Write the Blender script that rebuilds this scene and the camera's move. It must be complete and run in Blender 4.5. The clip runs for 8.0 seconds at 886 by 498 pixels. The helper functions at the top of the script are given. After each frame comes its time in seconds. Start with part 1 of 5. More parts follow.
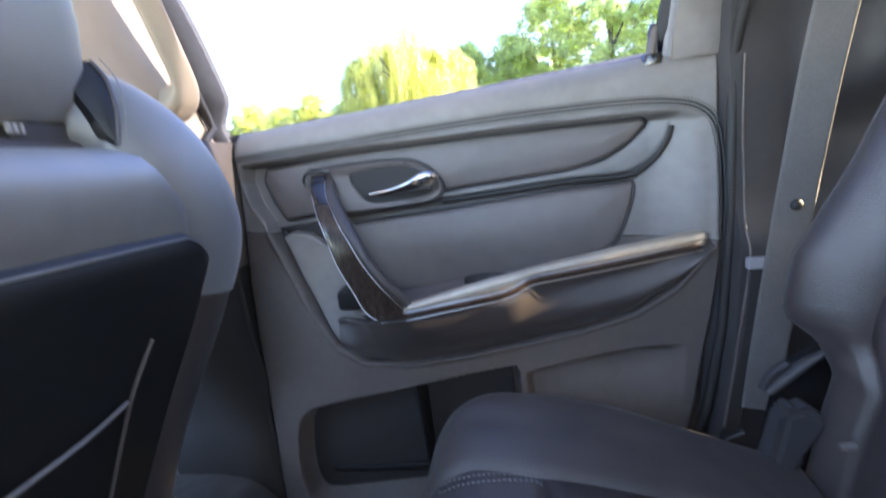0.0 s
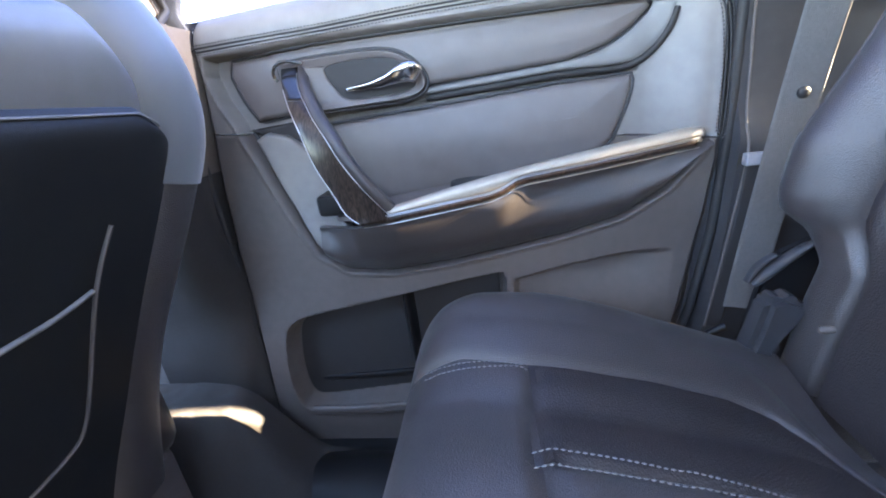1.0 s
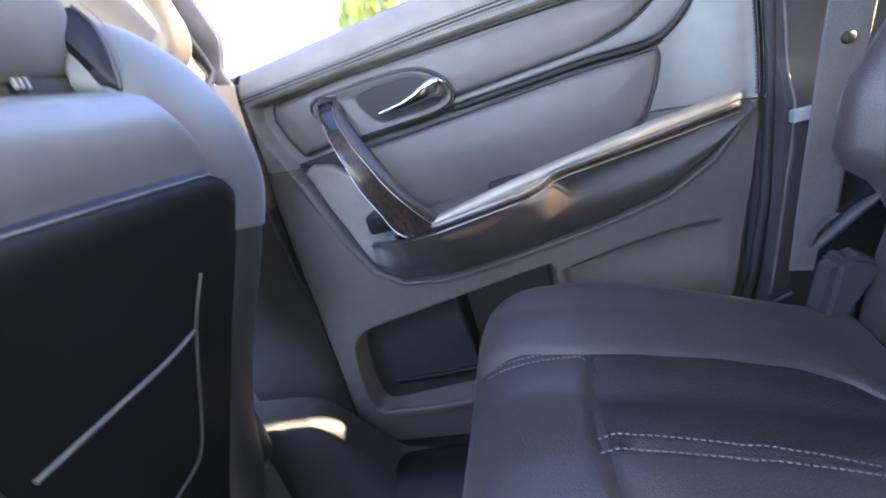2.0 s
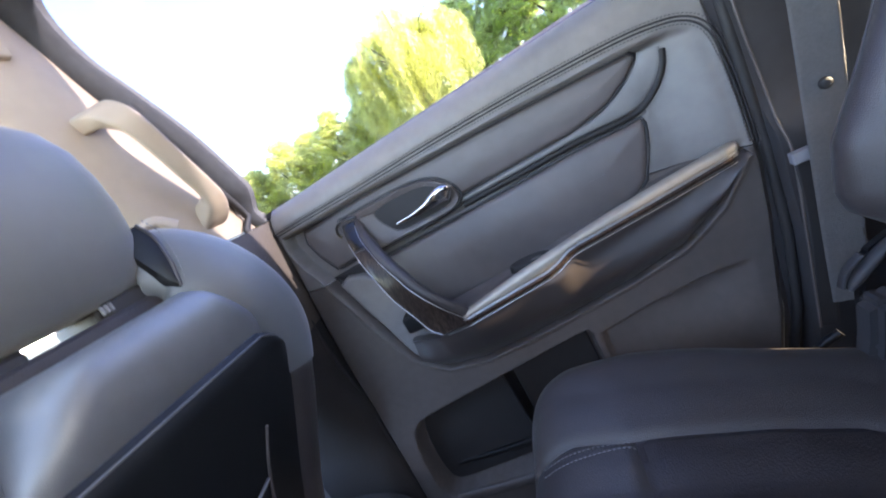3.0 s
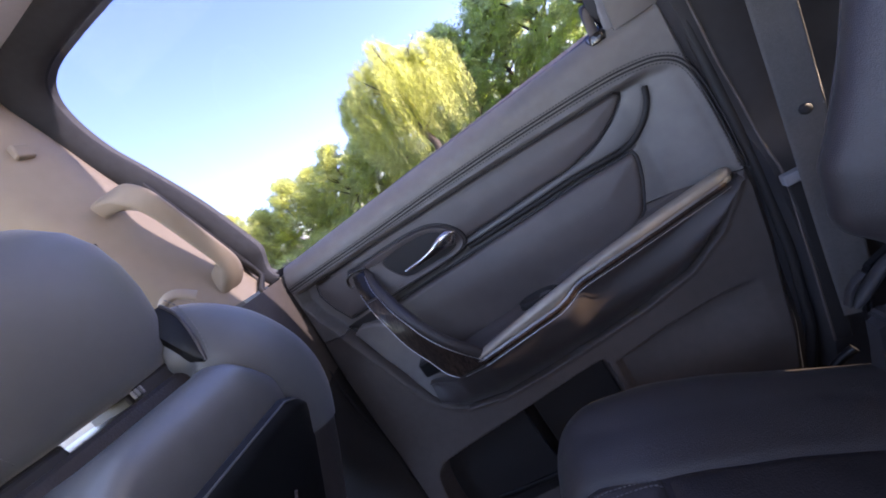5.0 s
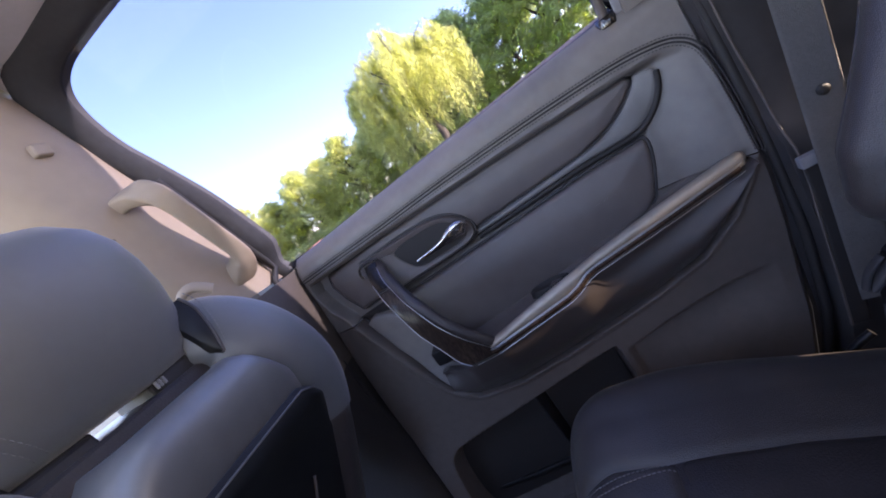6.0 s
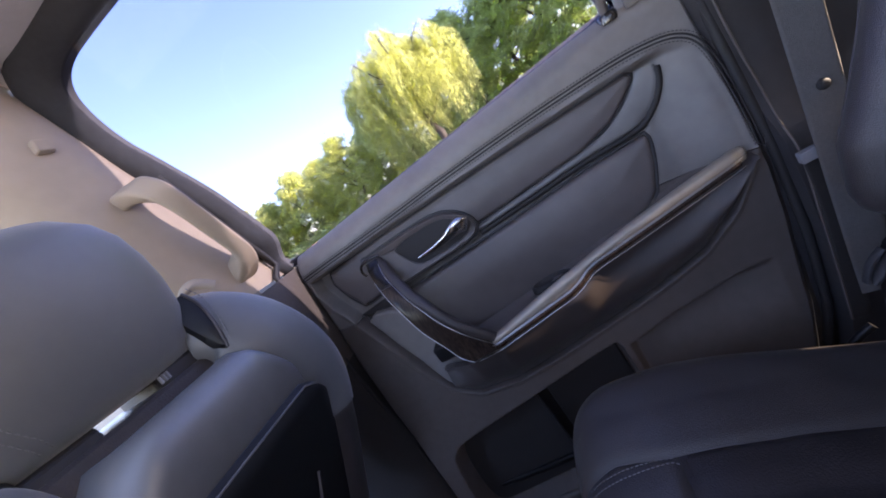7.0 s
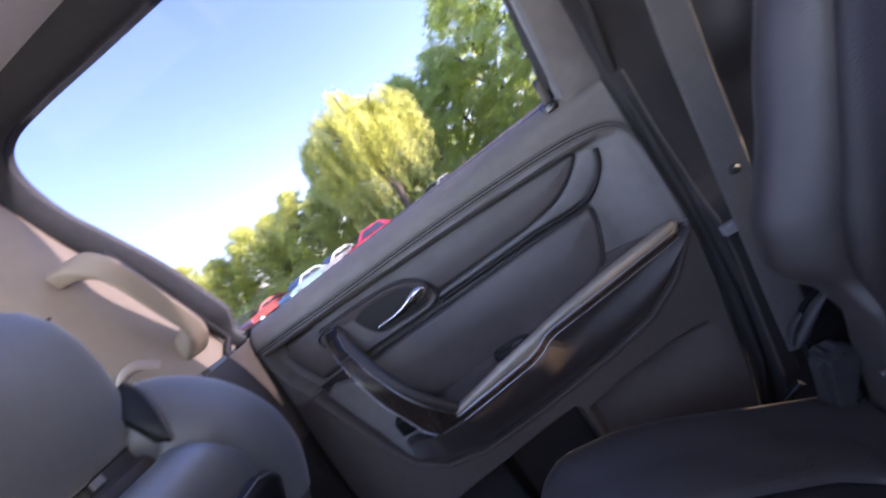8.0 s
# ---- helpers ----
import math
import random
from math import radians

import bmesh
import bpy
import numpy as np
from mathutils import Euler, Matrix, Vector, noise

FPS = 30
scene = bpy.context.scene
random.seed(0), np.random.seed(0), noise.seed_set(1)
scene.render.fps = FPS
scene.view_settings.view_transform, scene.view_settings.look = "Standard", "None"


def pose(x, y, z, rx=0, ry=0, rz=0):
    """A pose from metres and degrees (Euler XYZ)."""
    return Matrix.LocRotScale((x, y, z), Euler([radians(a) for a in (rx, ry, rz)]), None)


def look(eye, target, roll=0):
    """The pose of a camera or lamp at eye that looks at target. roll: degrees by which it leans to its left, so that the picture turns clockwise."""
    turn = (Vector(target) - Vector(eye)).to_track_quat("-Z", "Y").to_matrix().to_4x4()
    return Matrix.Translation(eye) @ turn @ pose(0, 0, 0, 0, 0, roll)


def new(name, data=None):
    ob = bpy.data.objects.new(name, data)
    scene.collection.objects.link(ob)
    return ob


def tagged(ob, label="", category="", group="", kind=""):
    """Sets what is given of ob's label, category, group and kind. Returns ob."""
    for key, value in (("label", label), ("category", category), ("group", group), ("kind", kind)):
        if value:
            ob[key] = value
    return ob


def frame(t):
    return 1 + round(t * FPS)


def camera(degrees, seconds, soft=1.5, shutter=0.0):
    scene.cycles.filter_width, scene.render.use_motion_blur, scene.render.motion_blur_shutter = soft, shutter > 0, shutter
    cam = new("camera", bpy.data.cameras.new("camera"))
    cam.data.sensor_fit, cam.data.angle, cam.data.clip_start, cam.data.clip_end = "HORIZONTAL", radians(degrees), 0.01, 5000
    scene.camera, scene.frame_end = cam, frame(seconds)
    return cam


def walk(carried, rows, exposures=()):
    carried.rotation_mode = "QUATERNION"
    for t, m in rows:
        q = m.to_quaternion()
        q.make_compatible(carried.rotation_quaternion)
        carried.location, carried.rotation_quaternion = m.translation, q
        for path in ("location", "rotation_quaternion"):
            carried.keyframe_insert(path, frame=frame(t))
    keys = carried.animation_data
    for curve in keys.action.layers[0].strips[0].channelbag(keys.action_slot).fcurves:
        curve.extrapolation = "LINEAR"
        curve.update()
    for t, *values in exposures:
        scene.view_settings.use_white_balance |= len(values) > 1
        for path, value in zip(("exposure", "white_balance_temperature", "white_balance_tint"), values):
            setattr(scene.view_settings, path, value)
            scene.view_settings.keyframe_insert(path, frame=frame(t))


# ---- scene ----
# camera and its walk: inside a parked car, from the second row towards the right rear door.
# x runs to the rear of the car, y to its right side, z up; the ground outside is z = 0.
cam = camera(94.2, 8.0, soft=1.8, shutter=0.5)
PATH = [
    (0, (0.02, 0.003, 1.26), (-0.271, 1.938, 0.848), -6.7),
    (0.5, (0.017, 0.018, 1.206), (-0.222, 1.907, 0.591), -5.0),
    (1, (0.015, 0.017, 1.187), (-0.242, 1.87, 0.479), -6.9),
    (1.2, (0.016, 0.015, 1.188), (-0.274, 1.856, 0.463), -8.3),
    (2.3, (0.042, -0.011, 1.25), (-0.509, 1.803, 0.612), -21.3),
    (2.5, (0.065, 0.0, 1.281), (-0.51, 1.827, 0.706), -24.0),
    (3, (0.095, -0.003, 1.326), (-0.513, 1.846, 0.863), -29.0),
    (3.5, (0.13, 0.003, 1.364), (-0.431, 1.882, 0.968), -31.2),
    (4, (0.123, -0.002, 1.365), (-0.422, 1.889, 1.007), -32.4),
    (4.5, (0.122, -0.008, 1.371), (-0.44, 1.879, 1.02), -33.2),
    (5, (0.122, -0.008, 1.371), (-0.469, 1.869, 1.014), -33.9),
    (6.5, (0.12, -0.015, 1.374), (-0.545, 1.834, 1.0), -35.4),
    (7, (0.111, -0.017, 1.371), (-0.533, 1.838, 0.996), -35.3),
    (7.5, (0.115, -0.017, 1.378), (-0.495, 1.854, 1.022), -35.3),
    (8, (0.128, -0.022, 1.406), (-0.216, 1.927, 1.118), -34.8),
]
EXPOSURES = [(0.0, 5.4, 6900, 22), (1.0, 6.15, 6700, 22), (2.5, 5.75, 6900, 25), (3.0, 5.25, 6800, 25), (3.5, 4.55, 6450, 27), (4.0, 4.42, 6400, 31), (4.5, 4.22, 6650, 37), (8.0, 4.24, 6700, 38)]
walk(cam, [(t, look(eye, target, roll)) for t, eye, target, roll in PATH], EXPOSURES)

# ---- world and sun ----
SUN = Vector((1.0, 0.037, 0.34)).normalized()
world = bpy.data.worlds.new("sky")
scene.world = world
world.use_nodes = True
wn, wl = world.node_tree.nodes, world.node_tree.links
sky = wn.new("ShaderNodeTexSky")
sky.sky_type = "NISHITA"
sky.sun_disc = False
sky.sun_elevation = math.asin(SUN.z)
sky.sun_rotation = math.atan2(SUN.x, SUN.y)
sky.air_density, sky.dust_density, sky.ozone_density = 1.0, 0.2, 2.0
wn["Background"].inputs["Strength"].default_value = 0.14
wl.new(sky.outputs[0], wn["Background"].inputs["Color"])
sun_data = bpy.data.lights.new("sun", "SUN")
sun_data.energy, sun_data.angle, sun_data.color = 5.0, radians(0.6), (1.0, 0.94, 0.66)
sun = new("sun", sun_data)
sun.matrix_world = look(SUN * 50, (0, 0, 0))


# ---- materials ----
def mat(name, colour, rough=0.5, metal=0.0, vary=0.15, grain=60.0, bump=0.1, fine=900.0, coat=0.0, spec=0.5, sheen=0.0, random_tint=0.0):
    """A surface with blotches at one scale, a fine grain at another, and uneven gloss."""
    m = bpy.data.materials.new(name)
    m.use_nodes = True
    n, l = m.node_tree.nodes, m.node_tree.links
    b = n["Principled BSDF"]
    b.inputs["Metallic"].default_value = metal
    b.inputs["Specular IOR Level"].default_value = spec
    b.inputs["Coat Weight"].default_value = coat
    b.inputs["Coat Roughness"].default_value = 0.12
    b.inputs["Sheen Weight"].default_value = sheen
    co = n.new("ShaderNodeTexCoord")
    big = n.new("ShaderNodeTexNoise")
    big.inputs["Scale"].default_value, big.inputs["Detail"].default_value = grain * 0.12, 5
    small = n.new("ShaderNodeTexNoise")
    small.inputs["Scale"].default_value, small.inputs["Detail"].default_value = grain, 3
    l.new(co.outputs["Object"], big.inputs["Vector"])
    l.new(co.outputs["Object"], small.inputs["Vector"])
    add = n.new("ShaderNodeMath")
    add.operation = "MULTIPLY_ADD"
    add.inputs[1].default_value, add.inputs[2].default_value = 0.5, 0.0
    l.new(small.outputs["Fac"], add.inputs[0])
    add2 = n.new("ShaderNodeMath")
    add2.operation = "MULTIPLY_ADD"
    add2.inputs[1].default_value = 0.5
    l.new(big.outputs["Fac"], add2.inputs[0])
    l.new(add.outputs[0], add2.inputs[2])
    ramp = n.new("ShaderNodeMapRange")
    ramp.inputs["From Min"].default_value, ramp.inputs["From Max"].default_value = 0.3, 0.7
    ramp.inputs["To Min"].default_value, ramp.inputs["To Max"].default_value = 1 - vary, 1 + vary
    l.new(add2.outputs[0], ramp.inputs["Value"])
    mul = n.new("ShaderNodeVectorMath")
    mul.operation = "SCALE"
    mul.inputs[0].default_value = colour
    l.new(ramp.outputs[0], mul.inputs["Scale"])
    out = mul.outputs[0]
    if random_tint:
        info = n.new("ShaderNodeObjectInfo")
        hsv = n.new("ShaderNodeHueSaturation")
        rr = n.new("ShaderNodeMapRange")
        rr.inputs["To Min"].default_value, rr.inputs["To Max"].default_value = 1 - random_tint, 1 + random_tint
        l.new(info.outputs["Random"], rr.inputs["Value"])
        l.new(rr.outputs[0], hsv.inputs["Value"])
        l.new(out, hsv.inputs["Color"])
        out = hsv.outputs[0]
    l.new(out, b.inputs["Base Color"])
    rg = n.new("ShaderNodeMapRange")
    rg.inputs["To Min"].default_value, rg.inputs["To Max"].default_value = max(0.02, rough - 0.09), min(1.0, rough + 0.09)
    l.new(big.outputs["Fac"], rg.inputs["Value"])
    l.new(rg.outputs[0], b.inputs["Roughness"])
    if bump:
        vor = n.new("ShaderNodeTexVoronoi")
        vor.inputs["Scale"].default_value = fine
        l.new(co.outputs["Object"], vor.inputs["Vector"])
        bp = n.new("ShaderNodeBump")
        bp.inputs["Strength"].default_value, bp.inputs["Distance"].default_value = bump, 0.001
        l.new(vor.outputs["Distance"], bp.inputs["Height"])
        l.new(bp.outputs[0], b.inputs["Normal"])
    return m


def wood_mat():
    m = mat("wood_veneer", (0.06, 0.035, 0.024), 0.30, coat=0.0, bump=0, spec=0.3)
    n, l = m.node_tree.nodes, m.node_tree.links
    co = n.new("ShaderNodeTexCoord")
    mp = n.new("ShaderNodeMapping")
    mp.inputs["Scale"].default_value = (50, 14, 12)
    mp.inputs["Rotation"].default_value = (0, 0.5, 0)
    wv = n.new("ShaderNodeTexNoise")
    wv.inputs["Scale"].default_value, wv.inputs["Detail"].default_value, wv.inputs["Distortion"].default_value = 4, 6, 1.5
    cr = n.new("ShaderNodeValToRGB")
    cr.color_ramp.elements[0].color, cr.color_ramp.elements[1].color = (0.009, 0.006, 0.005, 1), (0.050, 0.033, 0.027, 1)
    cr.color_ramp.elements[0].position, cr.color_ramp.elements[1].position = 0.38, 0.66
    l.new(co.outputs["Object"], mp.inputs["Vector"])
    l.new(mp.outputs[0], wv.inputs["Vector"])
    l.new(wv.outputs["Fac"], cr.inputs["Fac"])
    l.new(cr.outputs[0], n["Principled BSDF"].inputs["Base Color"])
    return m


def glass_mat(name, tint, gloss=0.04, grazing=0.0):
    m = bpy.data.materials.new(name)
    m.use_nodes = True
    n, l = m.node_tree.nodes, m.node_tree.links
    tr = n.new("ShaderNodeBsdfTransparent")
    tr.inputs["Color"].default_value = (*tint, 1)
    gl = n.new("ShaderNodeBsdfGlossy")
    gl.inputs["Roughness"].default_value = 0.02
    mx = n.new("ShaderNodeMixShader")
    mx.inputs[0].default_value = gloss
    if grazing:
        lw = n.new("ShaderNodeLayerWeight")
        lw.inputs["Blend"].default_value = 0.5
        pw = n.new("ShaderNodeMath")
        pw.operation = "POWER"
        pw.inputs[1].default_value = 5.0
        ma = n.new("ShaderNodeMath")
        ma.operation = "MULTIPLY_ADD"
        ma.inputs[1].default_value, ma.inputs[2].default_value = grazing, gloss
        l.new(lw.outputs["Facing"], pw.inputs[0])
        l.new(pw.outputs[0], ma.inputs[0])
        l.new(ma.outputs[0], mx.inputs[0])
    l.new(tr.outputs[0], mx.inputs[1])
    l.new(gl.outputs[0], mx.inputs[2])
    l.new(mx.outputs[0], n["Material Output"].inputs["Surface"])
    return m


def leaf_mat(name, colour, glow):
    m = mat(name, colour, 0.6, vary=0.45, grain=3.0, bump=0, random_tint=0.12)
    n, l = m.node_tree.nodes, m.node_tree.links
    b = n["Principled BSDF"]
    geo = n.new("ShaderNodeNewGeometry")
    hsv = n.new("ShaderNodeHueSaturation")
    rr = n.new("ShaderNodeMapRange")
    rr.inputs["To Min"].default_value, rr.inputs["To Max"].default_value = 0.55, 1.45
    l.new(geo.outputs["Random Per Island"], rr.inputs["Value"])
    l.new(rr.outputs[0], hsv.inputs["Value"])
    l.new(b.inputs["Base Color"].links[0].from_socket, hsv.inputs["Color"])
    l.new(hsv.outputs[0], b.inputs["Base Color"])
    tl = n.new("ShaderNodeBsdfTranslucent")
    tl.inputs["Color"].default_value = (*glow, 1)
    mx = n.new("ShaderNodeMixShader")
    mx.inputs[0].default_value = 0.68
    l.new(b.outputs[0], mx.inputs[1])
    l.new(tl.outputs[0], mx.inputs[2])
    l.new(mx.outputs[0], n["Material Output"].inputs["Surface"])
    return m


VINYL = mat("charcoal_vinyl", (0.145, 0.132, 0.125), 0.44, grain=40, bump=0.25, fine=1100)
# tone lowered to take in the shade on the lower door panel
PLASTIC = mat("dark_plastic", (0.080, 0.065, 0.059), 0.54, grain=50, bump=0.3, fine=1400)
PAD = mat("padded_vinyl", (0.098, 0.082, 0.079), 0.42, grain=30, bump=0.25, fine=1200)
SATIN = mat("satin_trim", (0.125, 0.118, 0.115), 0.50, grain=40, bump=0.05)
# pale warm tone carries the sunlight on the rolled armrest edge
LIP = mat("armrest_edge_sunlit", (0.34, 0.29, 0.235), 0.36, 0.40, grain=50, bump=0.1, fine=1300)
# the black leather again, lightened for the light on the front seat
FRONT = mat("leather_lit", (0.078, 0.078, 0.079), 0.45, grain=60, bump=0.12, fine=1500, sheen=0.35, spec=0.7, vary=0.08)
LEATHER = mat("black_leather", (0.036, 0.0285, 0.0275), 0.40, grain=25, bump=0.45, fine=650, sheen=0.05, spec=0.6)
LEATHER_B = mat("leather_insert", (0.0225, 0.0168, 0.0165), 0.55, grain=60, bump=0.5, fine=420)
# shade painted into the panel's tone, highlight into the shell's
PANEL = mat("seat_panel_shaded", (0.010, 0.0105, 0.0115), 0.45, grain=40, bump=0.2, fine=1200, spec=0.3)
SHELL = mat("seat_shell_lit", (0.125, 0.123, 0.123), 0.40, grain=30, bump=0.2, fine=1000, spec=0.9, coat=0.15)
BEIGE = mat("beige_trim", (0.31, 0.24, 0.175), 0.7, grain=45, bump=0.25, fine=1300, vary=0.06)
# darker copy of the taupe; holds the shade low in the cabin
TAUPE_SHADE = mat("taupe_shaded", (0.026, 0.021, 0.019), 0.85, grain=160, bump=0.6, fine=800, vary=0.2)
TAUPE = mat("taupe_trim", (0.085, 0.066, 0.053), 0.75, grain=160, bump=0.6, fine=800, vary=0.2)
LINER = mat("headliner_fabric", (0.60, 0.56, 0.53), 0.9, grain=120, bump=0.4, fine=900, vary=0.05)
# real seals, and the black of pieces that stand in for shade
SEAL = mat("black_rubber_and_shade", (0.014, 0.012, 0.012), 0.7, grain=50, bump=0.1)
FRAME = mat("door_frame_cloth", (0.046, 0.046, 0.049), 0.85, grain=80, bump=0.2, spec=0.12)
CARPET = mat("carpet", (0.022, 0.020, 0.020), 0.95, grain=300, bump=1.0, fine=500, vary=0.3, sheen=0.2)
THREAD = mat("grey_thread", (0.15, 0.145, 0.145), 0.8, bump=0)
CHROME = mat("chrome", (0.75, 0.73, 0.70), 0.16, 1.0, vary=0.05, bump=0)
STEEL = mat("brushed_steel", (0.45, 0.45, 0.46), 0.35, 1.0, bump=0)
HARD = mat("black_hard_plastic", (0.007, 0.007, 0.008), 0.40, grain=50, bump=0.2, fine=1300, spec=0.26)
WEB = mat("belt_webbing", (0.085, 0.078, 0.076), 0.8, grain=200, bump=0.6, fine=700)
CLIP = mat("grey_plastic", (0.19, 0.19, 0.21), 0.5, bump=0.1)
WOOD = wood_mat()
GLOSS = mat("gloss_black", (0.012, 0.011, 0.011), 0.18, vary=0.05, bump=0, coat=0.3)
# also colours the tubes that draw shaded gaps on the door
POST = mat("post_trim_plastic", (0.032, 0.030, 0.032), 0.5, grain=50, bump=0.25, fine=1300, spec=0.35)
GLASS = glass_mat("clear_glass", (0.93, 0.96, 0.95))
PRIVACY = glass_mat("tinted_privacy_glass", (0.400, 0.418, 0.495), 0.015, 0.95)
BRONZE = glass_mat("bronze_tinted_glass", (0.46, 0.445, 0.42), 0.02)
SMOKED = glass_mat("smoked_rear_glass", (0.77, 0.745, 0.70))
PAINT = mat("car_paint_silver", (0.45, 0.46, 0.47), 0.3, 0.6, coat=0.8, bump=0)
ASPHALT = mat("asphalt", (0.19, 0.185, 0.18), 0.9, grain=8, bump=0.5, fine=60, vary=0.25)
GRASS = mat("lawn", (0.07, 0.11, 0.03), 0.9, grain=2, bump=0.6, fine=30, vary=0.4)
BARK = mat("bark", (0.10, 0.075, 0.055), 0.9, grain=12, bump=0.8, fine=25)
LEAF = leaf_mat("leaves", (0.22, 0.25, 0.09), (1.0, 1.0, 0.40))
LEAF_D = leaf_mat("dark_leaves", (0.20, 0.25, 0.10), (0.95, 1.0, 0.44))
LEAF_W = leaf_mat("willow_leaves", (0.22, 0.24, 0.07), (0.90, 0.90, 0.30))
TYRE = mat("tyre_rubber", (0.02, 0.02, 0.02), 0.8, bump=0.2)
TINT = mat("dark_car_glass", (0.02, 0.025, 0.03), 0.05, spec=0.8, bump=0)


# ---- mesh helpers ----
def smooth_mesh(name, verts, faces, angle=40.0):
    me = bpy.data.meshes.new(name)
    me.from_pydata([tuple(map(float, v)) for v in verts], [], faces)
    bm = bmesh.new()
    bm.from_mesh(me)
    bmesh.ops.recalc_face_normals(bm, faces=bm.faces)
    bm.to_mesh(me)
    bm.free()
    me.polygons.foreach_set("use_smooth", [True] * len(me.polygons))
    me.set_sharp_from_angle(angle=radians(angle))
    return me


def part(name, me, material, parent=None, label=""):
    ob = new(name, me)
    if not me.materials:
        me.materials.append(material)
    ob.parent = parent
    return tagged(ob, label)


def thing(name, label, category, at=(0, 0, 0), kind="", group=""):
    ob = new(name)
    ob.empty_display_size = 0.05
    ob.matrix_world = Matrix.Translation(at)
    bpy.context.view_layer.update()
    return tagged(ob, label, category, group, kind)


def sheet(name, fn, nu, nv, back=(0, 0.01, 0), u=(0, 1), v=(0, 1), angle=40.0, hole=None):
    """A curved panel with thickness: fn(u, v) gives the front, back is the way to its rear face; hole(u, v) leaves cells out."""
    verts, faces, used = [], [], {}
    for j in range(nv + 1):
        for i in range(nu + 1):
            verts.append(Vector(fn(u[0] + (u[1] - u[0]) * i / nu, v[0] + (v[1] - v[0]) * j / nv)))
    n, w = len(verts), nu + 1
    verts += [p + Vector(back) for p in verts]
    for j in range(nv):
        for i in range(nu):
            if hole and hole((i + 0.5) / nu, (j + 0.5) / nv):
                continue
            a = j * w + i
            cell = (a, a + 1, a + w + 1, a + w)
            faces.append(cell)
            faces.append((n + a, n + a + w, n + a + w + 1, n + a + 1))
            for p, q in zip(cell, cell[1:] + cell[:1]):
                used[(p, q)] = 1
    for p, q in list(used):
        if (q, p) not in used:
            faces.append((p, n + p, n + q, q))
    me = smooth_mesh(name, verts, faces, angle)
    if hole:
        bm = bmesh.new()
        bm.from_mesh(me)
        bmesh.ops.delete(bm, geom=[q for q in bm.verts if not q.link_faces], context="VERTS")
        bm.to_mesh(me)
        bm.free()
    return me


def rings(name, loops, cap=True, angle=50.0):
    """A skin over loops of equally many points."""
    verts, faces, n = [], [], len(loops[0])
    for lp in loops:
        verts += lp
    for k in range(len(loops) - 1):
        for i in range(n):
            a, b = k * n + i, k * n + (i + 1) % n
            faces.append((a, b, b + n, a + n))
    if cap:
        faces.append(tuple(range(n)))
        faces.append(tuple(range((len(loops) - 1) * n, len(loops) * n)))
    return smooth_mesh(name, verts, faces, angle)


def spline(pts, n, closed=False):
    """n points along a smooth curve through pts."""
    p = np.array(pts, float)
    k = len(p)
    out = []
    segs = k if closed else k - 1
    for s in np.linspace(0, segs, n, endpoint=not closed):
        i = min(int(s), segs - 1)
        t = s - i
        if closed:
            a, b, c, d = p[(i - 1) % k], p[i % k], p[(i + 1) % k], p[(i + 2) % k]
        else:
            a, b, c, d = p[max(i - 1, 0)], p[i], p[i + 1], p[min(i + 2, k - 1)]
        out.append(0.5 * (2 * b + (c - a) * t + (2 * a - 5 * b + 4 * c - d) * t * t + (3 * b - a - 3 * c + d) * t ** 3))
    return np.array(out)


def resample(poly, n):
    """A closed polygon as n points at even steps."""
    p = np.array(poly, float)
    q = np.vstack([p, p[:1]])
    d = np.r_[0, np.cumsum(np.linalg.norm(np.diff(q, axis=0), axis=1))]
    s = np.linspace(0, d[-1], n, endpoint=False)
    return np.stack([np.interp(s, d, q[:, k]) for k in range(p.shape[1])], 1)


def offset(poly, d):
    """The closed polygon moved inwards by d."""
    p = np.array(poly, float)
    t = np.roll(p, -1, 0) - np.roll(p, 1, 0)
    t /= np.linalg.norm(t, axis=1)[:, None] + 1e-9
    nrm = np.stack([-t[:, 1], t[:, 0]], 1)
    area = 0.5 * np.sum(p[:, 0] * np.roll(p[:, 1], -1) - np.roll(p[:, 0], -1) * p[:, 1])
    return p + nrm * d * (1 if area > 0 else -1)


def pad(name, outline, surf, height, edge, axis, n=120, sink=0.006, crown=0.0, flat=False):
    """A cushion on the door: its outline in (x, z), surf(x, z) the ground that it stands on, with a rounded edge."""
    o = resample(outline, n)
    loops = []
    for d, h in [(0, -sink), (0, 0.15)] + [(edge * (1 - math.cos(a)), 0.15 + 0.85 * math.sin(a)) for a in np.linspace(0.2, math.pi / 2, 6)]:
        q = offset(o, d)
        hh = h if h < 0 else height * h
        loops.append([(x, surf(x, z) - hh, z) for x, z in q])
    q = offset(o, edge)
    a0, a1 = np.array(axis[0]), np.array(axis[1])
    for f in () if flat else (0.3, 0.6, 0.85, 0.97):
        lp = []
        for x, z in q:
            t = min(1, max(0, (x - a0[0]) / (a1[0] - a0[0])))
            c = a0 + (a1 - a0) * t
            xx, zz = x + (c[0] - x) * f, z + (c[1] - z) * f
            lp.append((xx, surf(xx, zz) - height - crown * (1 - (1 - f) ** 2), zz))
        loops.append(lp)
    return rings(name, loops)


